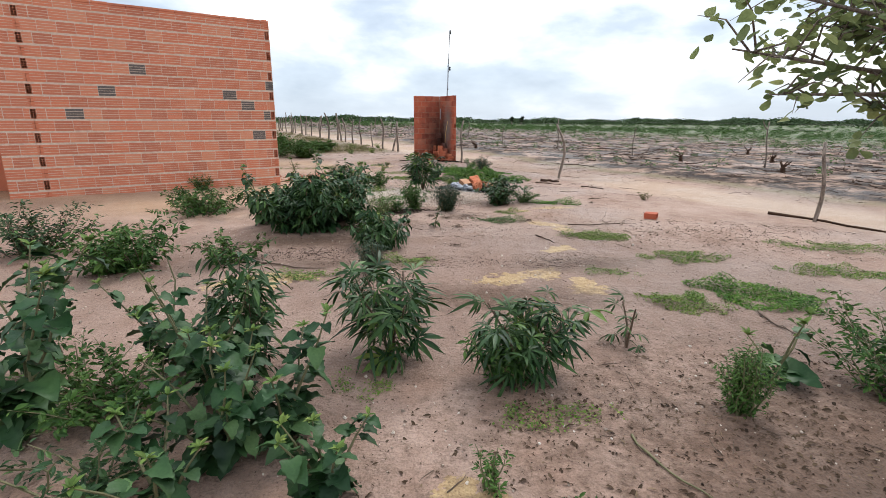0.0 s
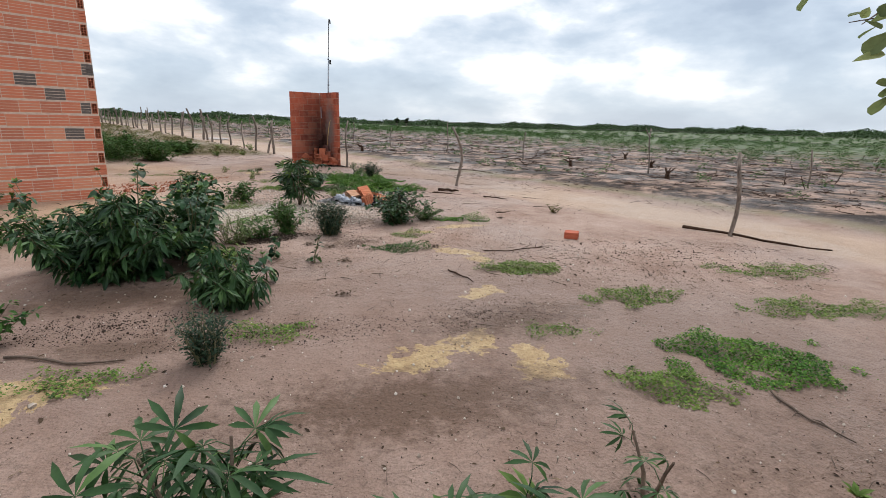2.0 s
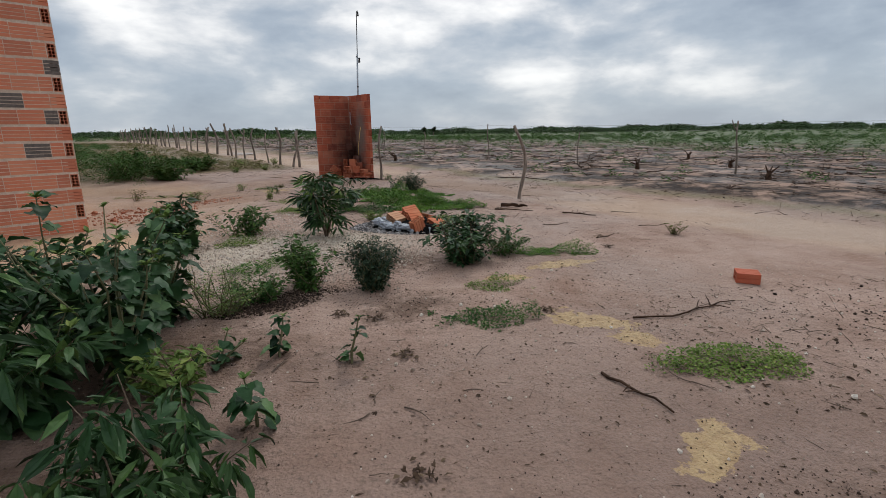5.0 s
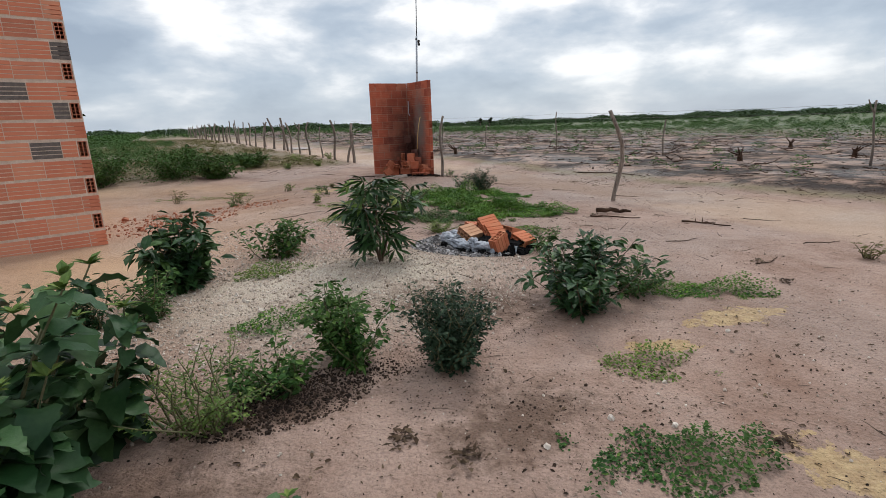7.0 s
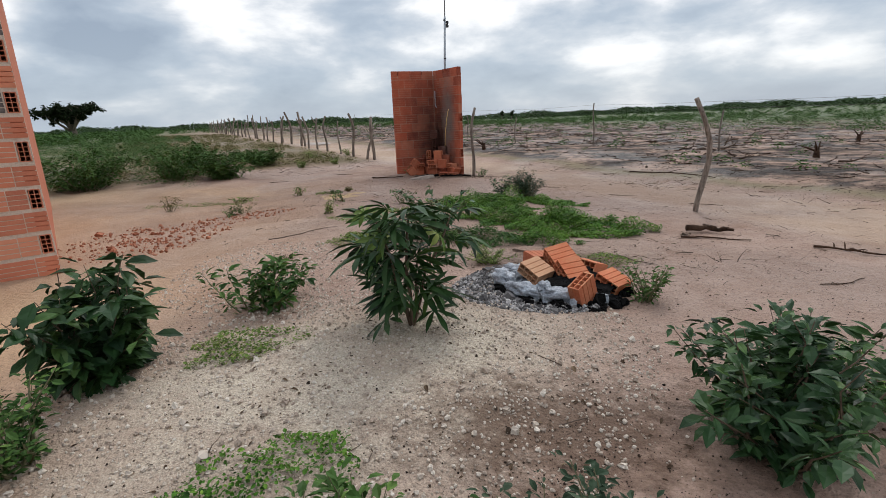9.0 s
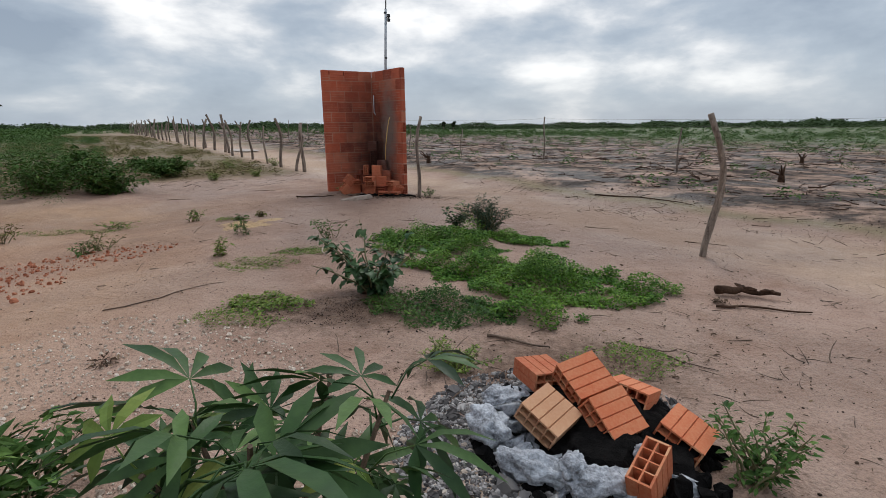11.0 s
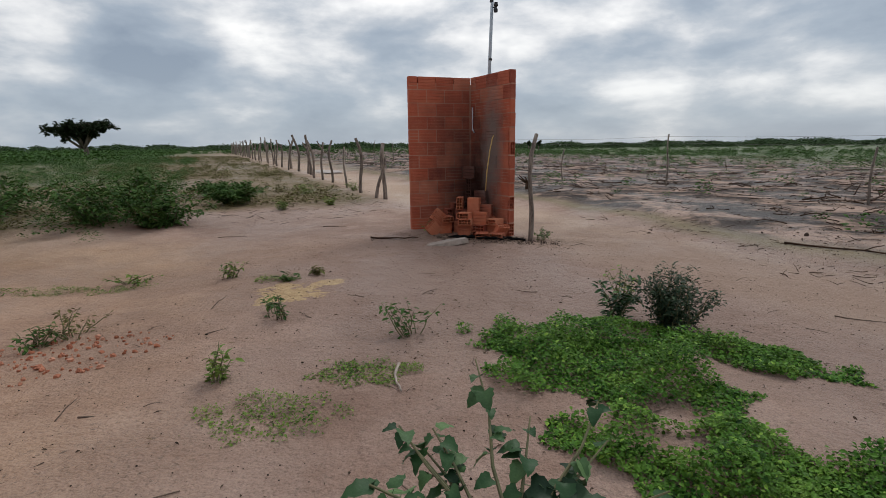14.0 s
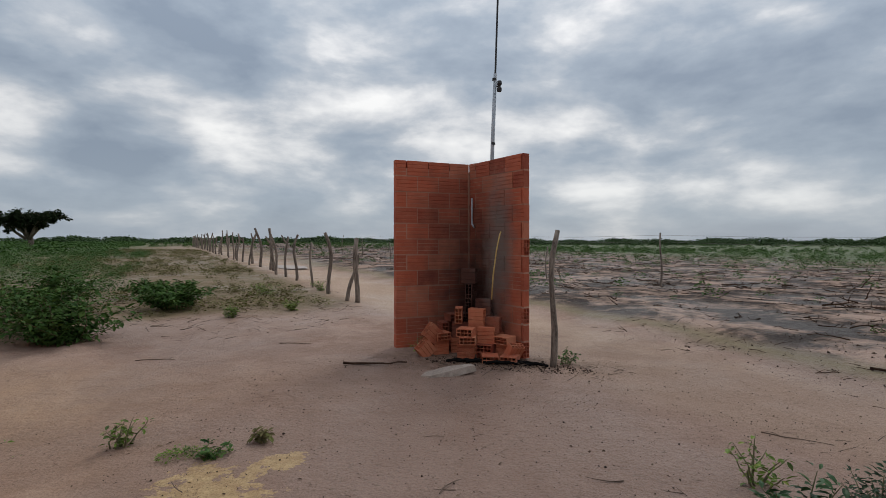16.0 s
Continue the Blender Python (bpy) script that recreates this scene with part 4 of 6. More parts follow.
def creeper(x, y, rx, ry, rot, count, leaf, mat, seed, label, hgt=0.08, name="creeper_patch", lobes=0.5, thin=0.0):
    """A low mat of small leaves with an uneven edge and holes."""
    rg = np.random.RandomState(seed)
    g = Geo()
    tpl = [oval(leaf * k, leaf * k * 0.75, 0.2) for k in (0.55, 0.85, 1.2)]
    c, s = math.cos(radians(rot)), math.sin(radians(rot))
    count = int(count * 2.6)
    u, v = rg.uniform(-1.25, 1.25, (2, count))
    px, py = x + u * rx * c - v * ry * s, y + u * rx * s + v * ry * c
    d = np.hypot(u, v) + lobes * wave(px, py, 3.2 / max(min(rx, ry), 0.2), seed) + 0.5 * wave(px, py, 9.0, seed + 1) + 0.35 * np.maximum(0, wave(px, py, 4.0, seed + 5)) - 0.12
    keep = (d < 1.0) & (rg.uniform(size=count) > thin + 0.55 * np.maximum(0, d) ** 3)
    keep &= wave(px, py, 7.0, seed + 5) + 0.5 * wave(px, py, 16.0, seed + 6) < rg.uniform(0.30, 0.65, count)
    px, py, d = px[keep], py[keep], np.clip(d[keep], 0, 0.9)
    k = len(px)
    z = height(px, py) + hgt * np.sqrt(np.maximum(0.12, 1 - d)) * rg.uniform(0.1, 1.0, k) * np.maximum(0.15, 0.6 + 2.2 * wave(px, py, 6.5, seed + 2))
    a = rg.uniform(0, 6.283, k)
    scatter(g, tpl, np.stack([px, py, z], -1), np.stack([np.cos(a), np.sin(a), rg.uniform(-.35, 1.0, k)], -1), rg.uniform(-.7, .7, k), rg.uniform(.7, 1.3, k), rg)
    return solo(name, g, mat, label, "ground cover", "", "stuff")


def sprout(x, y, h, seed, label, mat=None, leaf=0.06, n=9, name="seedling"):
    rg = random.Random(seed)
    ob = thing(name, x, y, gz(x, y), 0, label, "seedling")
    p = branchy(rg, (rg.uniform(-.2, .2) * h, rg.uniform(-.2, .2) * h, h), 5, 0.1)
    g = Geo()
    g.add(*tube(p, [0.005, 0.004, 0.004, 0.003, 0.002], 4))
    part("stem", g, STEM, ob)
    for i in range(n):
        q, d = along(p, 0.2 + 0.8 * i / n)
        a = i * 2.4 + rg.uniform(-.3, .3)
        g = Geo()
        g.put(oval(leaf, leaf * 0.6), basis(q, (math.cos(a), math.sin(a), rg.uniform(-.1, .6)), 0, rg.uniform(.7, 1.2)))
        part("leaf", g, mat or LEAF_BROAD, ob)
    return ob


jagged(-0.45, 1.75, 0.36, 0.45, 72, 37, "low weed with broad jagged leaves in sand", 0.77, 5)
jagged(-2.4, 2.7, 0.8, 0.7, 87, 39, "tall weed with broad jagged leaves by the path", 0.86, 5)
DARKCAS = "dark green cassava plant with drooping fingered leaves"
cassava(-0.33, 3.02, 0.66, 0.55, 120, 1, DARKCAS + " on bare sand")
cassava(0.50, 2.74, 0.60, 0.58, 130, 2, DARKCAS + " among low weeds")
bush(0.42, 2.72, 0.35, 0.55, 16, 26, 0.035, LEAF_FINE, 31, "low leafy weed round the foot of a cassava plant", "weed", "weed")
cassava(1.31, 3.25, 0.42, 0.32, 9, 3, "small sparse cassava plant in bare sand", 0.75, 2)
cassava(-0.46, 10.5, 0.88, 0.56, 92, 4, "tall cassava plant with drooping leaves on sand mound", 0.98, 5, PALM_UP)
cassava(3.15, 3.0, 0.95, 0.5, 22, 5, "cassava plant at the shaded edge of yard", 1.1, 3)

WEED = "tall weed with broad jagged green leaves"
jagged(-0.72, 2.1, 0.66, 0.65, 116, 11, WEED + " in sand", 0.86, 5)
jagged(-1.95, 2.05, 0.95, 0.85, 145, 12, WEED + " beside the path", 0.99, 6)
jagged(-1.2, 2.4, 0.85, 0.7, 137, 113, WEED + " in sand", 0.73, 8)
jagged(-1.55, 2.75, 0.7, 0.8, 130, 114, WEED + " in sand", 0.73, 8)
jagged(-0.95, 1.95, 0.6, 0.7, 116, 115, WEED + " in sand", 0.82, 7)
jagged(-1.05, 1.6, 0.42, 0.6, 65, 13, WEED, 0.77, 5)
jagged(-1.5, 7.5, 0.85, 0.95, 217, 14, WEED + ", dense clump", 1.16, 9)
jagged(-2.1, 7.9, 0.95, 0.9, 174, 15, WEED + ", dense clump", 1.12, 8)
jagged(-1.45, 7.95, 0.7, 0.55, 116, 16, WEED, 1.03, 6)
jagged(-1.6, 6.72, 0.55, 0.7, 80, 117, WEED + ", dense clump", 1.0, 7)
jagged(-2.6, 7.3, 0.85, 0.9, 145, 36, WEED + ", dense clump", 1.12, 8)
bush(-2.08, 10.05, 0.68, 0.7, 20, 30, 0.085, LEAF_CASSAVA, 17, "rounded bush of broad dark green leaves on mound", droop=0.35, stemmat=STEM_BROWN)
jagged(-0.28, 13.42, 0.54, 1.2, 250, 18, "sprawling leafy weed with rounded grey-green leaves beside ground cover", 0.66, 16, False)
jagged(-0.55, 6.52, 0.36, 0.24, 17, 19, "young weed with pale tip shoots", 0.8, 1)
jagged(-0.95, 6.5, 0.28, 0.24, 16, 20, "young weed with pale tip shoots", 0.8, 1)
jagged(-0.55, 7.22, 0.30, 0.24, 15, 21, "young weed seedling in sand", 0.6, 1)
jagged(-0.12, 7.08, 0.30, 0.24, 15, 22, "young weed seedling in sand", 0.55, 1)
jagged(-0.88, 7.2, 0.2, 0.3, 12, 23, "low weed with jagged leaves", 0.6, 3)
jagged(2.1, 2.85, 0.42, 0.4, 16, 24, "weed with bluish jagged leaves", 1.1, 3)
bush(-1.15, 2.78, 0.98, 0.5, 11, 40, 0.080, LEAF_CASSAVA, 41, "tall leggy shrub with hanging pointed leaves", spread=0.9, shape="lance", droop=0.6, stemmat=STEM_BROWN)
bush(1.66, 2.46, 0.46, 0.28, 26, 60, 0.02, LEAF_FINE, 42, "dense small-leaved bush on damp earth")
bush(2.75, 2.65, 0.60, 1.0, 46, 46, 0.035, LEAF_FINE, 43, "dense small-leaved bush at the edge of yard")
bush(-1.45, 1.7, 0.34, 0.9, 20, 22, 0.034, LEAF_CASSAVA, 47, "low straggling small-leaved weeds on sand", "weed", "weed")
bush(-1.75, 2.35, 0.40, 1.0, 30, 30, 0.035, LEAF_FINE, 44, "low straggling weeds on sand", "weed", "weed")
bush(0.22, 1.8, 0.22, 0.18, 8, 22, 0.02, LEAF_FINE, 45, "small leafy weed in sand", "weed", "weed")
bush(0.62, 1.55, 0.18, 0.3, 10, 22, 0.025, LEAF_FINE, 46, "small leafy weed in sand", "weed", "weed")
SHR = "sprawling dark green shrub with hanging narrow leaves"
bush(-2.0, 6.75, 0.78, 1.5, 40, 46, 0.105, LEAF_CASSAVA, 51, SHR, "shrub", "shrub", shape="lance", droop=0.6, stemmat=STEM_BROWN)
jagged(-1.3, 7.0, 0.95, 0.9, 137, 52, "tall dark weed with broad jagged leaves, dense clump", 0.90, 8)
bush(-1.0, 6.85, 0.36, 0.5, 14, 22, 0.045, LEAF_YELLOW, 35, "low weed with yellow-green leaves beside tall weeds", "weed", "weed")
bush(-0.75, 5.95, 0.55, 0.65, 18, 34, 0.085, LEAF_CASSAVA, 53, "leaning dark shrub with hanging leaves", "shrub", "shrub", shape="lance", droop=0.8, stemmat=STEM_BROWN)
bush(-3.3, 5.0, 0.55, 1.3, 34, 36, 0.06, LEAF_FINE, 54, "wilting shrub of narrow pale green leaves", "shrub", "shrub", droop=0.3, stemmat=STEM_BROWN)
bush(-2.3, 5.2, 0.35, 0.8, 16, 26, 0.05, LEAF_FINE, 55, "wilting branch with narrow leaves on sand", "shrub", "shrub", droop=0.3, stemmat=STEM_BROWN)
bush(-4.9, 5.7, 0.75, 1.2, 30, 36, 0.05, LEAF_CASSAVA, 56, "dusty dark green shrub near house wall", "shrub", "shrub", stemmat=STEM_BROWN)
bush(-4.3, 8.6, 0.5, 1.8, 40, 34, 0.06, LEAF_FINE, 57, "sprawling shrub before house wall", "shrub", "shrub", droop=0.2, stemmat=STEM_BROWN)
bush(-2.9, 8.8, 0.5, 1.0, 20, 30, 0.06, LEAF_BROAD, 58, "leafy shrub before house wall", "shrub", "shrub")
bush(-5.5, 11.3, 0.42, 0.45, 22, 34, 0.03, LEAF_FINE, 59, "small round bush at foot of brick wall")
bush(-0.72, 4.84, 0.42, 0.4, 26, 46, 0.022, LEAF_GREY, 60, "feathery grey-green bush in sand", shape="chip")
bush(-0.53, 8.62, 0.5, 0.55, 26, 44, 0.035, LEAF_FINE, 61, "bright green small-leaved bush on mound")
bush(0.05, 8.58, 0.52, 0.52, 44, 66, 0.024, LEAF_GREY, 62, "dark grey-green fine bush on mound", shape="oval")
bush(1.05, 9.4, 0.62, 0.9, 30, 34, 0.060, LEAF_CASSAVA, 63, "rounded leafy bush with pointed leaves", stemmat=STEM_BROWN)
bush(1.55, 9.65, 0.28, 0.6, 18, 36, 0.03, LEAF_FINE, 64, "low bushy weed beside leafy bush", "weed", "weed")
bush(-1.55, 11.05, 0.42, 0.75, 18, 26, 0.05, LEAF_FINE, 65, "spreading weed with small leaves on sand", "weed", "weed")
bush(-1.1, 8.1, 0.38, 0.75, 30, 40, 0.018, LEAF_YELLOW, 66, "wispy fine-leaved weed on mound", "weed", "weed", shape="chip")
bush(-0.85, 8.35, 0.26, 0.5, 20, 30, 0.03, LEAF_FINE, 67, "small-leaved weed on mound", "weed", "weed")
bush(-1.95, 9.35, 0.4, 0.5, 18, 26, 0.03, LEAF_FINE, 68, "straggly weed on the mound's edge", "weed", "weed")
bush(-2.3, 9.3, 0.4, 0.4, 14, 24, 0.04, LEAF_BROAD, 69, "leafy weed on the mound's edge", "weed", "weed")
bush(1.18, 15.75, 0.5, 0.55, 40, 60, 0.025, LEAF_GREY, 70, "dense rounded dark green bush in ground cover", shape="oval")
bush(0.78, 15.95, 0.42, 0.35, 8, 22, 0.05, LEAF_BROAD, 71, "upright leafy weed beside dark bush", "weed", "weed")
bush(1.16, 11.02, 0.36, 0.36, 14, 22, 0.026, LEAF_FINE, 72, "leafy weed at the rim of rubbish heap", "weed", "weed")
bush(0.15, 12.05, 0.16, 0.4, 26, 30, 0.018, LEAF_DRYMAT, 73, "tuft of fine grassy weed by gravel", "weed", "weed", shape="chip")
for i, (x, y, h, ww) in enumerate([(-0.78, 15.45, 0.34, 0.36), (-1.82, 14.7, 0.22, 0.2), (-3.35, 15.6, 0.24, 0.4), (-1.85, 15.8, 0.22, 0.42), (-2.95, 17.3, 0.22, 0.3), (-1.95, 17.2, 0.1, 0.14), (-2.22, 17.0, 0.08, 0.25), (-4.1, 17.4, 0.14, 0.5),
                                   (-4.9, 16.3, 0.4, 0.3), (-3.5, 15.4, 0.2, 0.3), (-0.9, 19.9, 0.28, 0.2), (4.2, 10.4, 0.2, 0.4), (0.8, 19.6, 0.22, 0.35), (1.05, 16.6, 0.3, 0.3)]):
    bush(x, y, h, ww, 8, 9, 0.034, (LEAF_FINE, LEAF_DRYMAT, LEAF_STRAW)[i % 3], 100 + i, "small leafy weed in open sand", "weed", "weed")

MATL = "low bright green mat of creeping round leaves"
creeper(1.08, 13.62, 1.05, 0.46, -40, 25000, 0.0215, LEAF_MAT, 201, MATL, 0.22, lobes=0.35, thin=0.0)
creeper(0.40, 14.95, 0.70, 0.44, -30, 13500, 0.0215, LEAF_MAT, 202, MATL, 0.19, lobes=0.5, thin=0.05)
creeper(0.5, 15.45, 0.75, 0.32, 8, 9500, 0.0215, LEAF_MAT, 209, MATL, 0.13, lobes=0.8, thin=0.2)
creeper(1.5, 15.2, 0.45, 0.24, -28, 5600, 0.0215, LEAF_MAT, 203, MATL, 0.12)
creeper(0.22, 12.98, 0.5, 0.34, -30, 5200, 0.02, LEAF_FINE, 206, "thin dark mat of tiny creeping leaves", 0.13, thin=0.1)
creeper(0.75, 12.85, 0.4, 0.22, -35, 3000, 0.0215, LEAF_MAT, 207, MATL, 0.12, thin=0.1)
creeper(-1.1, 13.2, 0.30, 0.2, 10, 900, 0.026, LEAF_DRYMAT, 204, "thin green mat of tiny creeping leaves", 0.08)
DRY = "patchy mat of small yellow-green creeping leaves"
for i, a in enumerate([(2.95, 4.42, 0.58, 0.34, -10, 2200, 1), (2.1, 4.15, 0.35, 0.18, -30, 600, 0), (2.85, 5.75, 0.5, 0.22, 10, 800, 0), (5.2, 6.5, 0.7, 0.3, 0, 1000, 0), (4.5, 5.25, 0.8, 0.22, -8, 1100, 0), (2.05, 6.72, 0.4, 0.16, 0, 450, 0),
                       (0.88, 7.65, 0.36, 0.2, 0, 600, 1), (1.12, 8.5, 0.28, 0.18, 0, 350, 0), (2.1, 9.65, 0.5, 0.18, -5, 900, 1), (-0.35, 5.2, 0.3, 0.18, 0, 350, 0), (-1.35, 4.65, 0.3, 0.15, 0, 300, 0), (2.15, 6.75, 0.4, 0.22, 0, 500, 0),
                       (-1.4, 10.3, 0.32, 0.18, 20, 400, 0), (-1.0, 9.2, 0.35, 0.16, 20, 500, 1)]):
    creeper(*a[:5], int(a[5] * 3.6), 0.0175, LEAF_MAT if a[6] and i != 6 else LEAF_FINE if i == 6 else LEAF_DRYMAT, 210 + i, DRY, 0.08, lobes=0.8, thin=0.2)
for i, a in enumerate([(-1.0, 14.85, 0.28, 0.18, 0, 450), (-1.35, 14.35, 0.34, 0.2, 10, 420), (0.62, 2.4, 0.3, 0.14, 0, 260), (1.22, 12.05, 0.36, 0.2, -10, 420), (-2.3, 17.05, 0.2, 0.12, 0, 200), (-4.6, 17.0, 0.9, 0.16, 10, 600), (-0.5, 2.65, 0.2, 0.15, 0, 200), (1.75, 5.1, 0.3, 0.15, 0, 220), (-1.2, 12.9, 0.3, 0.15, 0, 300)]):
    creeper(*a[:5], a[5] * 4, 0.0145, LEAF_DRYMAT, 240 + i, DRY, 0.06, lobes=0.8, thin=0.25)


# ---- rubbish heap with sacks and bricks ----
def lump(rx, ry, rz, seed, rough=0.22, fine=2):
    """A crumpled closed lump."""
    bm = bmesh.new()
    bmesh.ops.create_icosphere(bm, subdivisions=fine + 1, radius=1)
    for v in bm.verts:
        k = 1 + rough * noise.noise(v.co * 1.9 + Vector((seed, 0, 0))) + rough * 0.6 * noise.noise(v.co * 5.3 + Vector((0, seed, 0))) + rough * 0.16 * noise.noise(v.co * 11.0)
        v.co = Vector((v.co.x * rx * k, v.co.y * ry * k, v.co.z * rz * k))
    g = Geo()
    g.add([tuple(v.co) for v in bm.verts], [tuple(v.index for v in f.verts) for f in bm.faces])
    bm.free()
    return g


def sack(x, y, z, rx, ry, rz, rot, seed, label="crumpled dusty white plastic sack on charcoal"):
    return solo("sack", lump(rx * 0.72, ry * 0.64, rz * 0.55, seed, 0.36, 3), SACK, label, "sack", "sacks of the rubbish heap", smooth=True, m=pose(x, y, gz(x, y) + z, 0, 8, rot))


HX, HY = 0.58, 11.36
hz = gz(HX, HY)
solo("ash_mound", lump(0.38, 0.36, 0.13, 3, 0.35, 3), CHAR, "black heap of charred rubbish and ash", "rubbish heap", m=pose(HX + 0.10, HY - 0.02, hz))
sack(0.33, 11.10, 0.06, 0.20, 0.10, 0.10, -25, 1)
sack(0.56, 11.00, 0.06, 0.20, 0.10, 0.09, 12, 2)
sack(0.22, 11.38, 0.07, 0.11, 0.20, 0.11, 15, 4)
sack(0.34, 11.62, 0.06, 0.14, 0.11, 0.09, 25, 5)
sack(0.56, 11.66, 0.05, 0.18, 0.07, 0.06, -10, 6)
sack(0.46, 11.05, 0.10, 0.10, 0.07, 0.08, 60, 9)
sack(0.76, 11.08, 0.10, 0.05, 0.07, 0.08, 10, 8, "scrap of white plastic sheet on charcoal")
ON = "bricks on the rubbish heap"
loose_at((0.56, 11.72, hz + 0.13), (0.25, -0.95, 0.0), (0.1, 0, 1), "orange hollow brick lying on sacks, holes showing", ON)
loose_at((0.46, 11.32, hz + 0.15), (-0.75, -0.62, -0.05), (0.35, -0.25, 0.85), "pale dusty hollow brick on charcoal", ON, LOOSE_P)
loose_at((0.69, 11.50, hz + 0.20), (0.90, 0.25, 0.15), (-0.15, -0.55, 0.85), "orange hollow brick tilted on the heap", ON)
loose_at((0.72, 11.27, hz + 0.15), (0.90, 0.40, 0.0), (0.2, -0.6, 0.8), "orange hollow brick tilted on the heap", ON)
loose_at((0.93, 11.50, hz + 0.11), (-0.70, -0.65, 0.30), (0.30, 0.15, 0.95), "orange hollow brick tilted on charcoal, holes showing", ON)
loose_at((1.02, 11.22, hz + 0.07), (0.75, 0.6, 0), (0.2, -0.3, 0.93), "orange hollow brick on the heap's rim", ON)
loose_at((0.72, 10.97, hz + 0.09), (-0.28, -0.25, 0.93), (0.62, -0.75, 0), "hollow brick standing on end in the heap", ON)
# torn sheet that lies crumpled round the heap
g = Geo()
ring, rows = [], 9
for i in range(46):
    a = radians(120 + 185 * i / 45)
    wob = 0.05 * math.sin(i * 0.9) + 0.035 * math.sin(i * 2.3 + 1)
    for j in range(rows):
        t = j / (rows - 1)
        rr = 0.27 + wob + 0.13 * t + 0.018 * math.sin(i * 1.7 + j * 2.1) + rng.uniform(-.008, .008)
        x, y = HX + 0.08 + rr * math.cos(a) * 1.1, HY - 0.02 + rr * math.sin(a)
        z = 0.012 + math.sin(math.pi * min(1, t * 1.02)) ** 0.8 * (0.060 + 0.022 * math.sin(i * 1.1) + 0.016 * math.sin(i * 2.9)) + rng.uniform(-.009, .009)
        ring.append((x, y, gz(x, y) + z))
g.add(ring, [(i * rows + j, i * rows + j + 1, (i + 1) * rows + j + 1, (i + 1) * rows + j) for i in range(45) for j in range(rows - 1)])
solo("plastic_sheet", g, SACK, "torn dusty white plastic sheet crumpled round charcoal", "plastic sheet", smooth=True)
loose(3.32, 8.2, gz(3.32, 8.2) + 0.093, -90, 0, -32, "single orange hollow brick lying on bare sand", "", LOOSE_S)
loose(-2.75, 7.45, gz(-2.75, 7.45), 0, 0, 30, "single orange hollow brick among tall weeds")
loose(-3.9, 5.6, gz(-3.9, 5.6) + 0.09, -88, 0, 35, "broken orange hollow brick among shrubs")

STONES = [stone_tpl(random.Random(i)) for i in range(4)]


def pebble_patch(name, cx, cy, rx, ry, rot, count, size, mat, label, category, seed, fade=1.0):
    r = np.random.RandomState(seed)
    a, q = r.uniform(0, 6.283, count), r.uniform(0, 1, count) ** (0.5 * fade)
    u, v = np.cos(a) * q * rx, np.sin(a) * q * ry
    c, s = math.cos(radians(rot)), math.sin(radians(rot))
    x, y = cx + u * c - v * s, cy + u * s + v * c
    sz = size * r.lognormal(0, 0.45, count)
    g = Geo()
    d = r.normal(size=(count, 3)) * (1, 1, 0.4) + (0, 0.01, 0)
    scatter(g, STONES, np.stack([x, y, height(x, y) + sz * 0.25], -1), d, r.uniform(-3, 3, count), sz, r)
    return solo(name, g, mat, label, category, "", "stuff")


pebble_patch("charcoal_bits", HX + 0.08, HY - 0.05, 0.5, 0.5, 0, 700, 0.022, CHAR, "black charcoal bits round the heap", "charcoal", 8, 1.0)
pebble_patch("gravel", HX - 0.15, HY - 0.05, 0.62, 0.55, 0, 9000, 0.0085, GRAVEL, "grey crushed stone gravel round the heap", "gravel", 1, 1.1)
pebble_patch("gravel", HX + 0.0, HY + 0.22, 0.62, 0.42, 0, 4200, 0.0075, GRAVEL, "grey crushed stone gravel round the heap", "gravel", 2, 1.2)
pebble_patch("gritty_sand", -0.75, 10.0, 1.9, 1.3, 35, 9000, 0.0065, MOUND_GRIT, "pale grit and small stones on low mound", "grit", 3, 1.0)
pebble_patch("gritty_sand", -1.6, 11.9, 1.0, 1.2, 35, 3000, 0.0065, MOUND_GRIT, "pale grit and small stones on sand", "grit", 4, 1.0)
pebble_patch("brick_rubble", -4.0, 14.0, 1.0, 1.1, 30, 520, 0.014, SHARDS, "orange brick shards scattered at house corner", "rubble", 5, 1.4)
pebble_patch("brick_rubble", -3.3, 15.1, 0.9, 0.45, 15, 240, 0.013, SHARDS, "orange brick shards scattered on sand", "rubble", 6, 1.2)
pebble_patch("pebbles", 0.8, 5.5, 4.5, 5.0, 0, 2600, 0.006, MOUND_GRIT, "fine pebbles scattered on sand", "pebbles", 7)

DARKSOIL = "dark crumbly soil on damp sand"
for i, (x, y, rx, ry, rot, count, size) in enumerate([(-0.78, 8.22, 0.45, 0.22, 28, 2600, 0.0045), (-0.45, 8.5, 0.4, 0.15, 20, 800, 0.004), (1.3, 5.5, 0.8, 0.34, 15, 1500, 0.0028), (-0.35, 5.25, 1.0, 0.3, 5, 1800, 0.003), (-1.5, 5.5, 0.7, 0.3, 10, 1600, 0.0035),
                                                      (0.2, 9.1, 0.7, 0.4, 30, 1000, 0.0026), (0.35, 8.1, 0.6, 0.4, -20, 700, 0.0026), (-0.5, 13.05, 0.5, 0.3, 0, 900, 0.003), (0.1, 19.45, 1.0, 0.3, -15, 900, 0.006), (4.2, 7.2, 1.6, 0.9, 0, 500, 0.006)]):
    pebble_patch("soil_crumbs", x, y, rx, ry, rot, count, size, SOIL, DARKSOIL, "soil", 60 + i, 1.4)
pebble_patch("soil_crumbs", 0.6, 4.6, 4.2, 3.0, 0, 4000, 0.0026, SOIL, "dark specks of soil strewn on damp sand", "soil", 80)
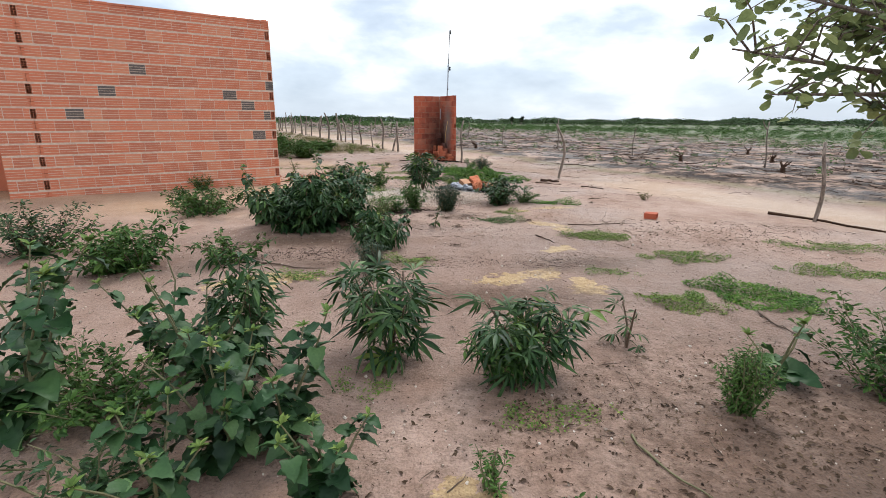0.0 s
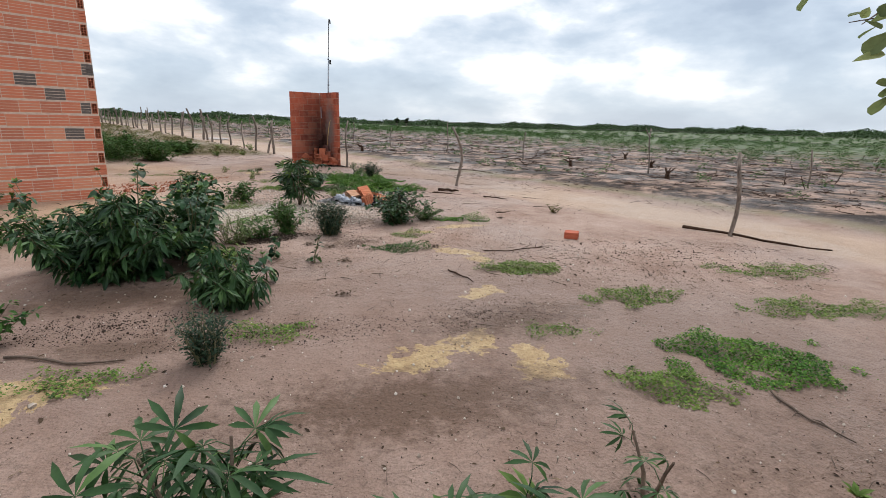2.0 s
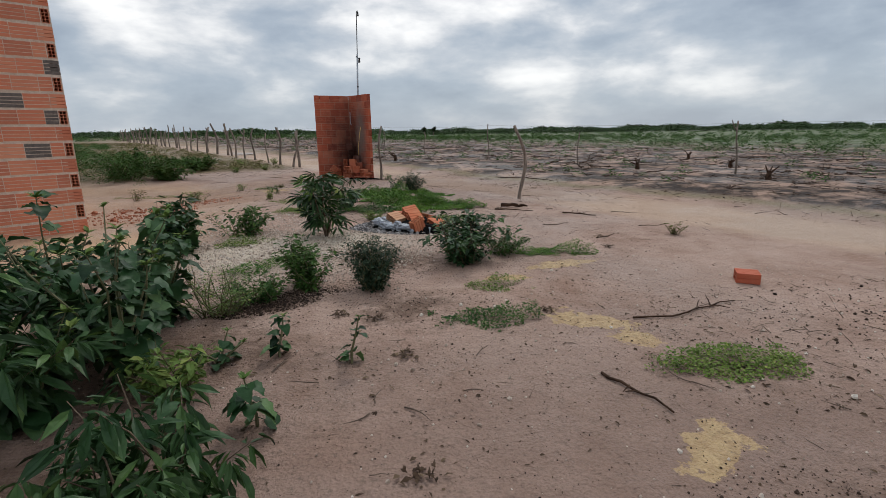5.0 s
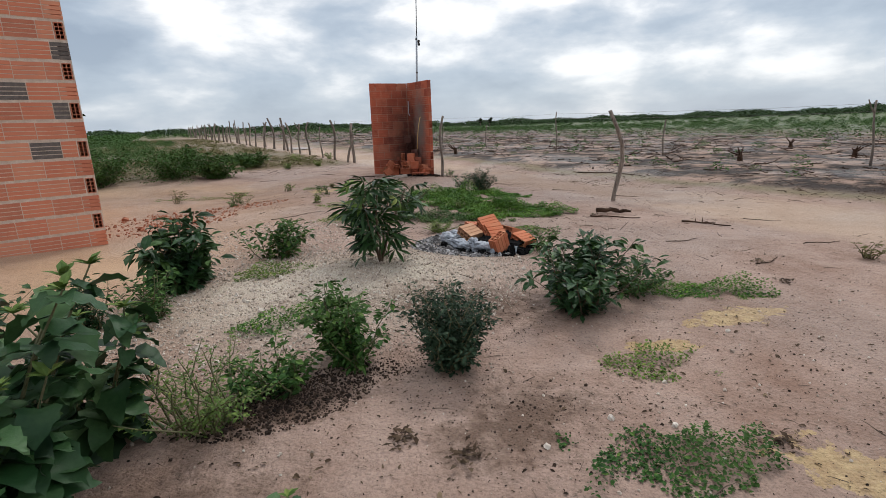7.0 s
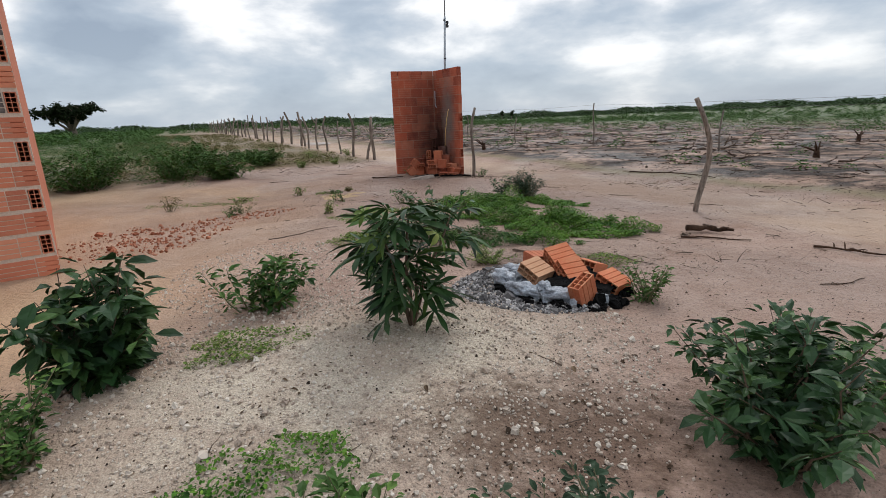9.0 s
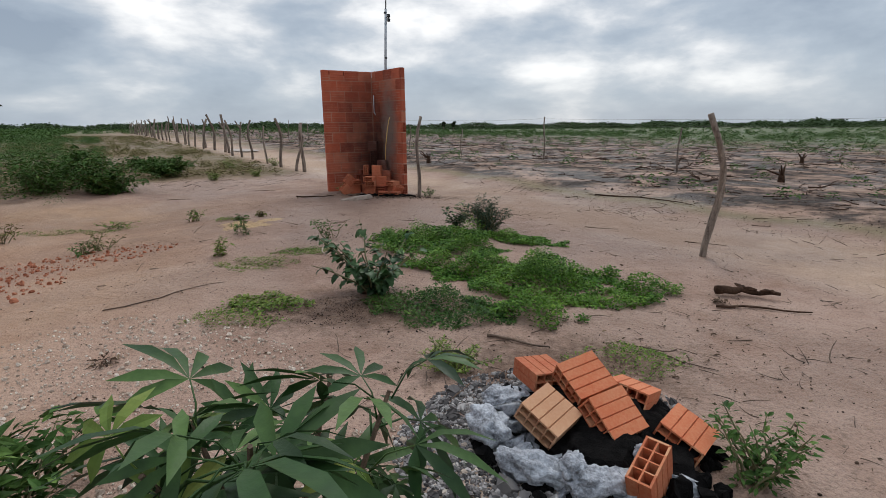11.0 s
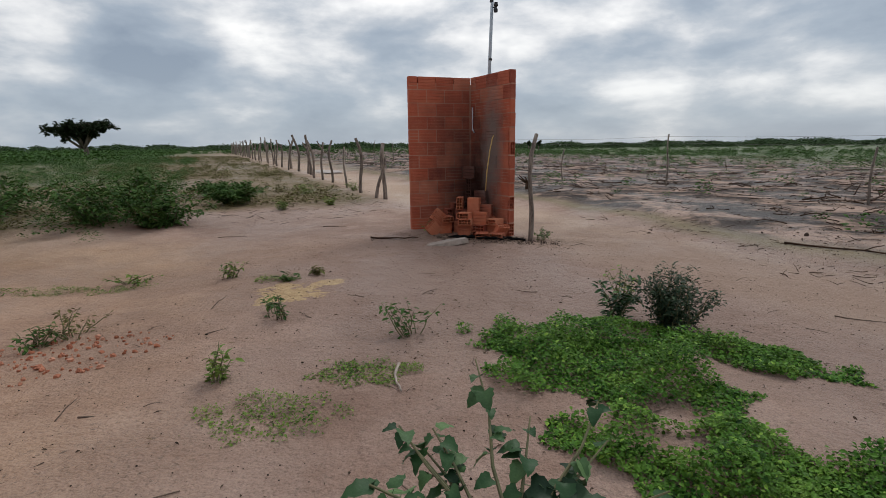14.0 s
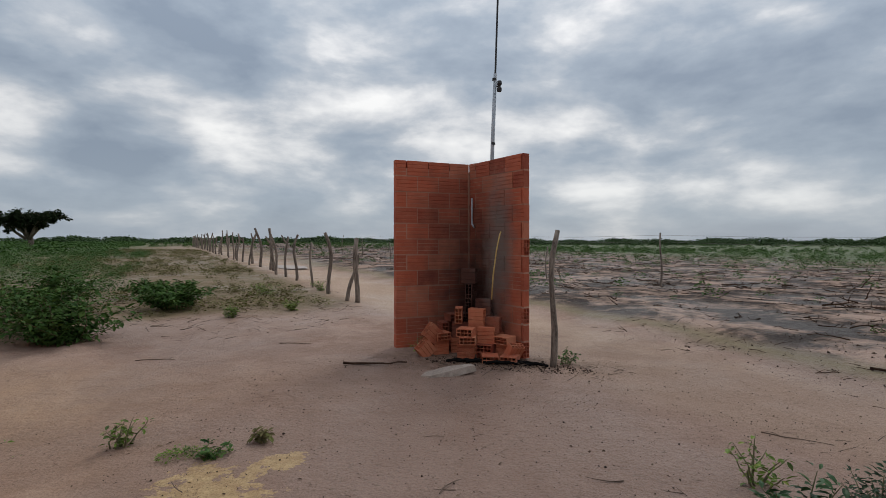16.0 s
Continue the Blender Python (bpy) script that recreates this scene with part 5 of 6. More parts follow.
pebble_patch("soil_crumbs", 0.2, 9.8, 3.4, 3.0, 0, 5000, 0.003, SOIL, "dark specks of soil strewn on sand", "soil", 81)
pebble_patch("soil_crumbs", 0.4, 15.0, 4.0, 3.2, 0, 2500, 0.003, SOIL, "dark specks of soil strewn on sand", "soil", 82)
pebble_patch("soil_crumbs", 0.0, 18.5, 3.4, 1.7, 0, 1200, 0.0035, SOIL, "dark specks of soil strewn on sand", "soil", 83)

# ---- litter, twigs, sticks ----
def litter(name, spots, size, mat, label, seed, lift=0.006, tpl=None):
    r = np.random.RandomState(seed)
    g = Geo()
    T = tpl or [oval(1.0, 0.5, 0.5), oval(1.0, 0.32, 0.3), chip(1.0, 0.22)]
    for cx, cy, rx, ry, count in spots:
        a, q = r.uniform(0, 6.283, count), np.sqrt(r.uniform(0, 1, count))
        x, y = cx + np.cos(a) * q * rx, cy + np.sin(a) * q * ry
        keep = r.uniform(size=count) < 0.55 + 0.9 * wave(x, y, 2.6, seed)
        x, y = x[keep], y[keep]
        k = len(x)
        b_ = r.uniform(0, 6.283, k)
        scatter(g, T, np.stack([x, y, height(x, y) + lift], -1), np.stack([np.cos(b_), np.sin(b_), r.uniform(-.1, .35, k)], -1), r.uniform(-.5, .5, k), size * np.minimum(r.lognormal(0, 0.5, k), 2.2), r)
    return solo(name, g, mat, label, "litter", "", "stuff")


litter("leaf_litter", [(2.0, 1.8, 1.8, 1.4, 5200), (0.9, 1.9, 1.4, 0.8, 900), (0.5, 4.5, 3.5, 3.5, 900), (4.0, 7.0, 2.4, 1.3, 2400), (0.3, 8.5, 2.2, 1.8, 800), (2.2, 10.8, 2.5, 2.5, 600)], 0.022, LITTER, "dry brown leaf litter on damp sand", 11)
litter("leaf_litter", [(0.5, 13.5, 3.5, 3.0, 900), (0.0, 18.0, 3.0, 2.0, 500), (-4.8, 23.0, 3.0, 2.2, 1600), (-6.5, 27.0, 3.0, 4.0, 1600), (-1.0, 9.0, 1.8, 2.0, 800), (-2.5, 4.0, 2.5, 2.5, 700), (1.0, 12.3, 1.2, 0.8, 350)], 0.022, LITTER, "dry brown leaf litter on damp sand", 12)

litter("earth_crumbs", [(0.8, 2.6, 3.2, 2.2, 3200), (2.0, 1.9, 1.8, 1.6, 5000), (1.5, 5.3, 0.55, 0.22, 500), (0.6, 6.5, 3.5, 2.5, 2600), (0.5, 9.8, 3.0, 2.2, 2600), (1.0, 13.5, 3.6, 2.5, 2600), (-0.5, 17.2, 3.8, 2.2, 3200), (1.2, 7.2, 2.0, 1.5, 2500), (-0.5, 13.0, 0.7, 0.5, 500), (-0.6, 8.6, 0.9, 0.5, 600)], 0.013, LITTER, "dark crumbs of soil and plant bits on sand", 15, 0.003)


def crook(r, L, rad):
    p = [Vector((0, 0, rad))]
    a = 0.0
    for i in range(4):
        a += r.uniform(-.35, .35)
        p.append(p[-1] + Vector((math.sin(a) * L / 4, math.cos(a) * L / 4, r.uniform(-.02, .03) * L)))
    return tube(p, [rad, rad * .95, rad * .8, rad * .6, rad * .3], 4)


rt = random.Random(3)
TWIGS = [crook(rt, 1.0, 0.022) for _ in range(6)]
litter("twigs", [(1.6, 2.3, 2.2, 1.7, 300), (4.2, 7.0, 2.2, 1.3, 800), (3.2, 11.6, 2.2, 1.6, 260), (3.3, 13.2, 2.0, 1.5, 220), (2.6, 16.2, 1.8, 1.6, 200)], 0.065, TWIG, "thin dry twigs strewn on sand", 13, 0.002, TWIGS)
litter("twigs", [(0.0, 14.5, 3.0, 3.0, 160), (0.3, 19.3, 1.2, 0.5, 140), (-4.6, 23.0, 3.0, 2.2, 700), (-6.0, 26.0, 3.0, 4.0, 800), (0.3, 7.6, 2.5, 2.5, 180), (1.0, 12.2, 1.5, 0.8, 120)], 0.10, TWIG, "thin dry twigs strewn on sand", 14, 0.002, TWIGS)


litter("twigs", [(4.6, 18.2, 1.6, 1.6, 260), (6.6, 15.2, 1.8, 1.8, 300), (3.2, 21.8, 1.3, 1.8, 240), (8.8, 12.0, 2.0, 2.0, 350)], 0.11, DEADWOOD, "dark dry twigs at the edge of cleared field", 16, 0.004, TWIGS)
pebble_patch("soil_crumbs", 5.2, 17.6, 1.3, 5.0, 27, 1600, 0.0055, SOIL, "dark clods along the edge of cleared field", "soil", 84)


def stick(x0, y0, x1, y1, r, label, seed, mat=None, name="stick", knobs=0):
    rg = random.Random(seed)
    a, e = Vector((x0, y0)), Vector((x1, y1))
    L = (e - a).length
    side = Vector((-(e - a).y, (e - a).x)).normalized()
    pts, rad = [], []
    for i in range(8):
        t = i / 7
        q = a.lerp(e, t) + side * (math.sin(t * 5 + seed) * 0.05 + rg.uniform(-.022, .022)) * L
        pts.append((q.x - x0, q.y - y0, gz(q.x, q.y) - gz(x0, y0) + r * 0.8 + rg.uniform(0, r * .6)))
        rad.append(r * (0.85 - 0.45 * t) * rg.uniform(.85, 1.15))
    g = Geo()
    g.add(*tube(pts, rad, 6))
    ob = solo(name, g, mat or TWIG, label, name.split("_")[-1], smooth=True, m=pose(x0, y0, gz(x0, y0)))
    for k in range(knobs):
        p = Vector(pts[rg.randint(2, 6)])
        d = Vector((rg.uniform(-1, 1), rg.uniform(-1, 1), rg.uniform(.0, .14))).normalized() * L * rg.uniform(.12, .25)
        g = Geo()
        g.add(*tube([p, p + d * .5 + Vector((0, 0, .01)), p + d], [r * .5, r * .4, r * .2], 5))
        part("side_twig", g, mat or TWIG, ob)
    return ob


stick(5.82, 8.93, 7.15, 7.38, 0.032, "long dark fallen log beside fence post", 1, DEADWOOD, "fallen_log")
stick(2.66, 4.0, 2.72, 3.5, 0.010, "forked bare grey stick on damp sand", 2, TWIG, "stick", 2)
stick(1.9, 7.5, 2.95, 7.72, 0.010, "dark crooked stick on sand", 3, DEADWOOD, "stick", 3)
stick(1.3, 6.75, 1.42, 6.3, 0.011, "dark splintered stick on sand", 4, DEADWOOD, "stick", 2)
stick(2.5, 13.1, 2.95, 12.95, 0.042, "short charred log with twigs on sand", 5, DEADWOOD, "fallen_log", 6)
stick(2.3, 12.8, 2.95, 12.65, 0.014, "thin dark stick beside charred log", 6, DEADWOOD, "stick", 1)
stick(3.35, 12.3, 3.8, 11.95, 0.016, "dark crooked branch on sand", 7, DEADWOOD, "stick", 7)
stick(-1.75, 19.35, -1.05, 19.45, 0.02, "straight dark stick lying beside brick shelter", 8, DEADWOOD)
stick(-0.82, 14.95, -0.78, 14.6, 0.013, "pale curved stick on sand", 9, STONE)
stick(-2.2, 13.2, -1.5, 13.75, 0.006, "long thin dry stalk on sand", 10)
stick(4.35, 19.4, 5.35, 17.6, 0.018, "long dark branch at edge of cleared field", 11, DEADWOOD, "fallen_branch", 1)
stick(0.45, 12.45, 0.8, 12.25, 0.012, "thin dark stick on sand", 13)
stick(-1.9, 5.0, -1.2, 4.9, 0.012, "bare stalk of a wilting shrub", 14)
stick(0.95, 2.2, 1.15, 1.75, 0.008, "thin curved green stalk on sand", 15, STEM)
for i, (x, y, a) in enumerate([(2.0, 1.6, 20), (2.4, 1.9, -30), (4.0, 11.0, 10), (4.4, 12.6, -20), (3.0, 10.3, 30), (2.7, 16.2, -25), (3.6, 15.2, -35), (-4.3, 19.9, 5), (-2.8, 20.6, -10), (1.35, 12.2, -50), (2.6, 11.2, 15), (1.7, 17.5, -30)]):
    c, s = math.cos(radians(a)), math.sin(radians(a))
    stick(x, y, x + 0.45 * c, y + 0.45 * s, 0.006, "thin dark dry stick lying on sand", 30 + i, TWIG if i % 2 else DEADWOOD, "stick", i % 3)
for i, (x, y) in enumerate([(-0.2, 7.9), (0.05, 7.75), (1.35, 7.75), (0.2, 7.15), (2.9, 9.8), (3.1, 10.4), (2.4, 12.9), (-1.75, 12.3), (0.15, 6.05)]):
    rc = np.random.RandomState(i)
    g = Geo()
    a = rc.uniform(0, 6.283, 40)
    p = rc.normal(0, 0.035, (40, 3)) * (1, 1, 0.3)
    p[:, 2] = np.abs(p[:, 2])
    scatter(g, [chip(0.05, 0.012), chip(0.04, 0.02)], p, np.stack([np.cos(a), np.sin(a), rc.uniform(-.1, .5, 40)], -1), 0.3, rc.uniform(.5, 1.3, 40), rc)
    solo("debris_tuft", g, LITTER, "small dark tuft of dry plant debris on sand", "debris", "debris on the sand", m=pose(x, y, gz(x, y) + 0.004, 0, 0, 40 * i))

# ---- cleared field ----
def spread_field(r, count, q0, q1, p0, p1, power=1.0):
    q = q0 + (q1 - q0) * r.uniform(0, 1, count) ** power
    p = r.uniform(p0, p1, count)
    return FENCE.x + ACROSS.x * q + ALONG.x * p, FENCE.y + ACROSS.y * q + ALONG.y * p


r = np.random.RandomState(21)
BRANCH = []
for i in range(7):
    rg = random.Random(i + 50)
    g = Geo()
    main = [Vector((0, 0, 0))]
    for k in range(5):
        main.append(main[-1] + Vector((rg.uniform(-.12, .12), 0.22, rg.uniform(-.03, .04))))
    g.add(*tube(main, [.035, .032, .028, .022, .015, .006], 4))
    for k in range(4):
        p = main[rg.randint(1, 4)]
        d = Vector((rg.uniform(-.4, .4), rg.uniform(.0, .3), rg.uniform(-.02, .18)))
        g.add(*tube([p, p + d * .5 + Vector((0, 0, .03)), p + d], [.016, .012, .005], 3))
    BRANCH.append((np.concatenate(g.v), g.f))
g = Geo()
for count, q0, q1, p0, p1, s0, s1, pw in ((5200, 4.2, 30, -24, 30, .10, .38, 1.2), (4200, 8, 60, -50, 90, .2, .7, 1.1)):
    x, y = spread_field(r, count, q0, q1, p0, p1, pw)
    keep = r.uniform(size=count) < 0.5 + 1.1 * wave(x, y, 0.55, 31)
    x, y = x[keep], y[keep]
    a = r.uniform(0, 6.283, len(x))
    scatter(g, BRANCH, np.stack([x, y, height(x, y) + 0.02], -1), np.stack([np.cos(a), np.sin(a), r.uniform(-.05, .06, len(x))], -1), r.uniform(-.4, .4, len(x)), r.uniform(s0, s1, len(x)), r)
solo("felled_brush", g, DEADWOOD, "dark felled branches strewn over cleared field", "brush", "", "stuff")
g = Geo()
x, y = spread_field(r, 150, 8, 55, -30, 80, 1.0)
a = r.uniform(0, 6.283, len(x))
scatter(g, BRANCH, np.stack([x, y, height(x, y) - 0.05], -1), np.stack([np.cos(a) * .45, np.sin(a) * .45, np.ones(len(x))], -1), 0, r.uniform(.2, .55, len(x)), r)
solo("dead_stump_shoots", g, DEADWOOD, "upright bare dead stems in cleared field", "brush", "", "stuff")
g = Geo()
x, y = spread_field(r, 22000, 3.0, 60, -35, 80, 1.5)
keep = r.uniform(size=len(x)) < 0.45 + 1.3 * wave(x, y, 0.8, 36)
x, y = x[keep], y[keep]
a = r.uniform(0, 6.283, len(x))
scatter(g, [chip(1.0, .35), chip(1.0, .2), chip(.8, .5)], np.stack([x, y, height(x, y) + 0.01], -1), np.stack([np.cos(a), np.sin(a), r.uniform(-.05, .22, len(x))], -1), r.uniform(-.5, .5, len(x)), r.uniform(.05, .20, len(x)) * (0.45 + 0.55 * smooth(3.5, 8, across(x, y))), r)
solo("field_debris", g, DEADWOOD, "dark bark and leaf debris over cleared field", "debris", "", "stuff")
for i in range(22):
    rg = random.Random(400 + i)
    q, p = rg.uniform(4.3, 15), rg.uniform(-10, 14)
    x, y = FENCE.x + ACROSS.x * q + ALONG.x * p, FENCE.y + ACROSS.y * q + ALONG.y * p
    gg = Geo()
    gg.add(*BRANCH[i % 7])
    s_ = rg.uniform(0.35, 0.85)
    solo("fallen_branch", gg, DEADWOOD, "dark forked dead branch lying in cleared field", "branch", "branches of the cleared field", m=pose(x, y, gz(x, y) + 0.03, 0, rg.uniform(-20, 20), rg.uniform(0, 360)) @ Matrix.Scale(s_, 4))
for i, (x, y) in enumerate([(10.8, 16.2), (1.6, 27.0), (9.5, 20.5), (13.5, 21.0), (16.0, 27.0)]):
    rg = random.Random(i)
    ob = thing("tree_stump", x, y, gz(x, y), i * 40, "charred stump with bare broken shoots in cleared field", "stump", "stumps of the cleared field")
    gg = Geo()
    gg.add(*tube([(0, 0, -.05), (0, .01, .12), (.02, 0, .25)], [.09, .07, .045], 7))
    part("base", gg, DEADWOOD, ob)
    for k in range(4):
        d = Vector((rg.uniform(-.28, .28), rg.uniform(-.28, .28), rg.uniform(.12, .32)))
        gg = Geo()
        gg.add(*tube([(0, 0, .15), Vector((0, 0, .15)) + d * .5, Vector((0.02, 0, .15)) + d], [.03, .025, .012], 5))
        part("shoot", gg, DEADWOOD, ob)


def clump(r, n, leaf, w_, h_):
    """A tuft of leaves in a loose dome, as a template."""
    g = Geo()
    a, q, z = r.uniform(0, 6.283, n), np.sqrt(r.uniform(0, 1, n)), r.uniform(0.05, 1, n)
    k = np.sqrt(np.maximum(0.1, 1 - z ** 2 * 0.9))
    p = np.stack([np.cos(a) * q * k * w_, np.sin(a) * q * k * w_, z * h_], -1)
    b_ = r.uniform(0, 6.283, n)
    scatter(g, [chip(leaf, leaf * .6), chip(leaf * 1.3, leaf * .6)], p, np.stack([np.cos(b_), np.sin(b_), r.uniform(-.4, .8, n)], -1), r.uniform(-.8, .8, n), r.uniform(.7, 1.2, n), r)
    return np.concatenate(g.v), g.f


FINE = [clump(r, 120, 0.075, 0.55, 0.5) for _ in range(4)]
SMALL = [clump(r, 46, 0.075, 0.28, 0.22) for _ in range(4)]
MED = [clump(r, 60, 0.16, 0.62, 0.55) for _ in range(4)]
BIG = [clump(r, 70, 0.55, 1.7, 1.5) for _ in range(4)]


def tufts(name, x, y, tpl, s, mat, label, category, zoff=0.0):
    g = Geo()
    k = len(x)
    a = r.uniform(0, 6.283, k)
    scatter(g, tpl, np.stack([x, y, height(x, y) + zoff], -1), np.stack([np.cos(a), np.sin(a), np.zeros(k)], -1), 0, s, r)
    return solo(name, g, mat, label, category, "", "stuff")


x, y = spread_field(r, 620, 4.5, 45, -30, 70, 1.1)
tufts("field_weeds", x, y, SMALL, r.uniform(.5, 1.3, len(x)), LEAF_FAR, "scattered low green weeds in cleared field", "weeds")
x, y = spread_field(r, 3400, 25, 95, -60, 120, 0.8)
keep = r.uniform(size=len(x)) < 0.65 + 0.9 * wave(x, y, 0.12, 41)
tufts("distant_scrub", x[keep], y[keep], MED, r.uniform(.45, 1.05, keep.sum()), LEAF_FAR, "low green scrub beyond the cleared field", "scrub")
# scrub beyond the fence on the house's side
for k, (cnt, q0, q1, p0, p1, sc) in enumerate([(4000, -26, -4.8, -4, 42, 0.62), (3200, -85, -8, 34, 130, 1.2)]):
    x, y = spread_field(r, cnt, q0, q1, p0, p1)
    keep = (r.uniform(size=cnt) < (0.75 if k else 0.50) + 1.3 * wave(x, y, 0.45, 43)) & (y > 18.6 + 0.1 * np.abs(x + 6))
    tufts("green_scrub", x[keep], y[keep], MED if k else FINE, sc * r.uniform(.5, 1.3, keep.sum()), LEAF_FAR, "dense low green scrub beyond bare verge", "scrub")
x, y = spread_field(r, 4200, -9, -0.8, 1.5, 55, 1.0)
keep = (r.uniform(size=len(x)) < 0.35 + 0.9 * wave(x, y, 0.5, 44)) & (y > 21.6 + 0.85 * (x + 6))
tufts("dry_weeds", x[keep], y[keep], SMALL, r.uniform(.3, .9, keep.sum()), LEAF_STRAW, "dry low weeds on the verge of the track", "weeds")
r2 = np.random.RandomState(9)
az, ds = r2.uniform(-1.15, 1.2, 1500), r2.uniform(280, 480, 1500)
tufts("far_woods", np.sin(az) * ds, np.cos(az) * ds, BIG, (1.5 + 0.0052 * ds * (1 + 0.5 * np.sin(az * 23) * np.sin(az * 57)) * r2.uniform(.55, 1.15, 1500)) / 1.5, LEAF_WOODS, "dark line of trees on the horizon", "woods", -0.2)
az, ds = r2.uniform(-1.2, 1.2, 1700), r2.uniform(90, 290, 1700)
tufts("distant_scrub", np.sin(az) * ds, np.cos(az) * ds, BIG, r2.uniform(.32, .62, 1700), LEAF_FAR, "low green scrub beyond the cleared field", "scrub", -0.2)

for i, (x, y, h, ww) in enumerate([(-7.0, 20.9, 0.9, 2.0), (-8.3, 19.4, 1.0, 2.2), (-5.7, 20.7, 0.75, 1.4), (-9.5, 21.5, 1.0, 2.2), (-7.6, 22.8, 0.8, 1.8), (-5.6, 23.5, 0.55, 1.2), (-10.8, 19.4, 1.0, 2.2), (-6.7, 25.0, 0.5, 1.4)]):
    bush(x, y, h, ww, 34, 42, 0.075, LEAF_FAR, 300 + i, "dense green shrub at edge of bare yard", "shrub", "shrub", stemmat=STEM_BROWN)
for i, (x, y, h) in enumerate([(-3.6, 27.3, 0.4), (-4.2, 22.6, 0.25), (-3.4, 23.6, 0.22), (-4.7, 26.0, 0.35)]):
    bush(x, y, h, h * 1.6, 10, 20, 0.04, LEAF_DRYMAT, 320 + i, "low weed on the verge of the track", "weed", "weed")

# ---- trees ----
def round_leaf(L):
    """A broad rounded leaf, widest past its middle, a little cupped."""
    v = [(0, 0, 0)]
    for a, q in ((0.22, 0.16), (0.52, 0.33), (0.80, 0.36), (0.96, 0.20)):
        v += [(-q * L, a * L, 0.10 * q * L - 0.16 * a * a * L), (0, a * L, -0.05 * L - 0.16 * a * a * L), (q * L, a * L, 0.10 * q * L - 0.16 * a * a * L)]
    v.append((0, L, -0.22 * L))
    f = [(0, 2, 1), (0, 3, 2), (10, 11, 13), (11, 12, 13)]
    for i in (1, 4, 7):
        f += [(i, i + 1, i + 4, i + 3), (i + 1, i + 2, i + 5, i + 4)]
    return v, f


def tree(name, x, y, label, trunk, limbs, leafmat, leaf, per, seed, droop=0.0, group="", reach=0.30, shape=oval, twigs=13):
    """Tapered trunk, limbs that fork, leaves in sprays along the twigs."""
    rg, nr = random.Random(seed), np.random.RandomState(seed)
    ob = thing(name, x, y, gz(x, y), 0, label, "tree", group)
    g = Geo()
    g.add(*tube(trunk[0], trunk[1], 9))
    part("trunk", g, BARK, ob, smooth=True)
    P, D = [], []
    for a, e, r0 in limbs:
        a, e = Vector(a), Vector(e)
        g = Geo()
        mid = a.lerp(e, 0.5) + Vector((rg.uniform(-.1, .1), rg.uniform(-.1, .1), 0.12)) * (e - a).length
        pts = [a, a.lerp(mid, .5), mid, mid.lerp(e, .5), e]
        g.add(*tube(pts, [r0, r0 * .8, r0 * .6, r0 * .4, r0 * .15], 6))
        L = (e - a).length
        for k in range(twigs):
            p, d = along(pts, rg.uniform(0.3, 1.0))
            w_ = Vector((rg.uniform(-1, 1), rg.uniform(-1, 1), rg.uniform(-.5, .8) - droop)).normalized() * L * rg.uniform(.4, 1.0) * reach
            tw = [p, p + w_ * .5 + Vector((0, 0, .03 * L)), p + w_]
            g.add(*tube(tw, [r0 * .25, r0 * .18, r0 * .06], 4))
            for j in range(per):
                q, dd = along(tw, rg.uniform(0.15, 1.0))
                b_ = rg.uniform(0, 6.283)
                P.append(q + Vector((rg.gauss(0, 1), rg.gauss(0, 1), rg.gauss(0, 1))) * L * reach * 0.12)
                D.append((math.cos(b_), math.sin(b_), rg.uniform(-.9, .5)))
        part("limb", g, BARK, ob, smooth=True)
    g = Geo()
    scatter(g, [round_leaf(leaf * k) for k in (0.8, 1.0, 1.2)] if shape is round_leaf else [oval(leaf, leaf * .62), oval(leaf * 1.2, leaf * .7), oval(leaf * .8, leaf * .5)], P, D, nr.uniform(-.8, .8, len(P)), nr.uniform(.7, 1.2, len(P)), nr)
    tagged(part("crown", g, leafmat, ob), kind="stuff")
    return ob


# the tree whose branches reach into the yard
T0 = Vector((3.78, 3.25, 0))
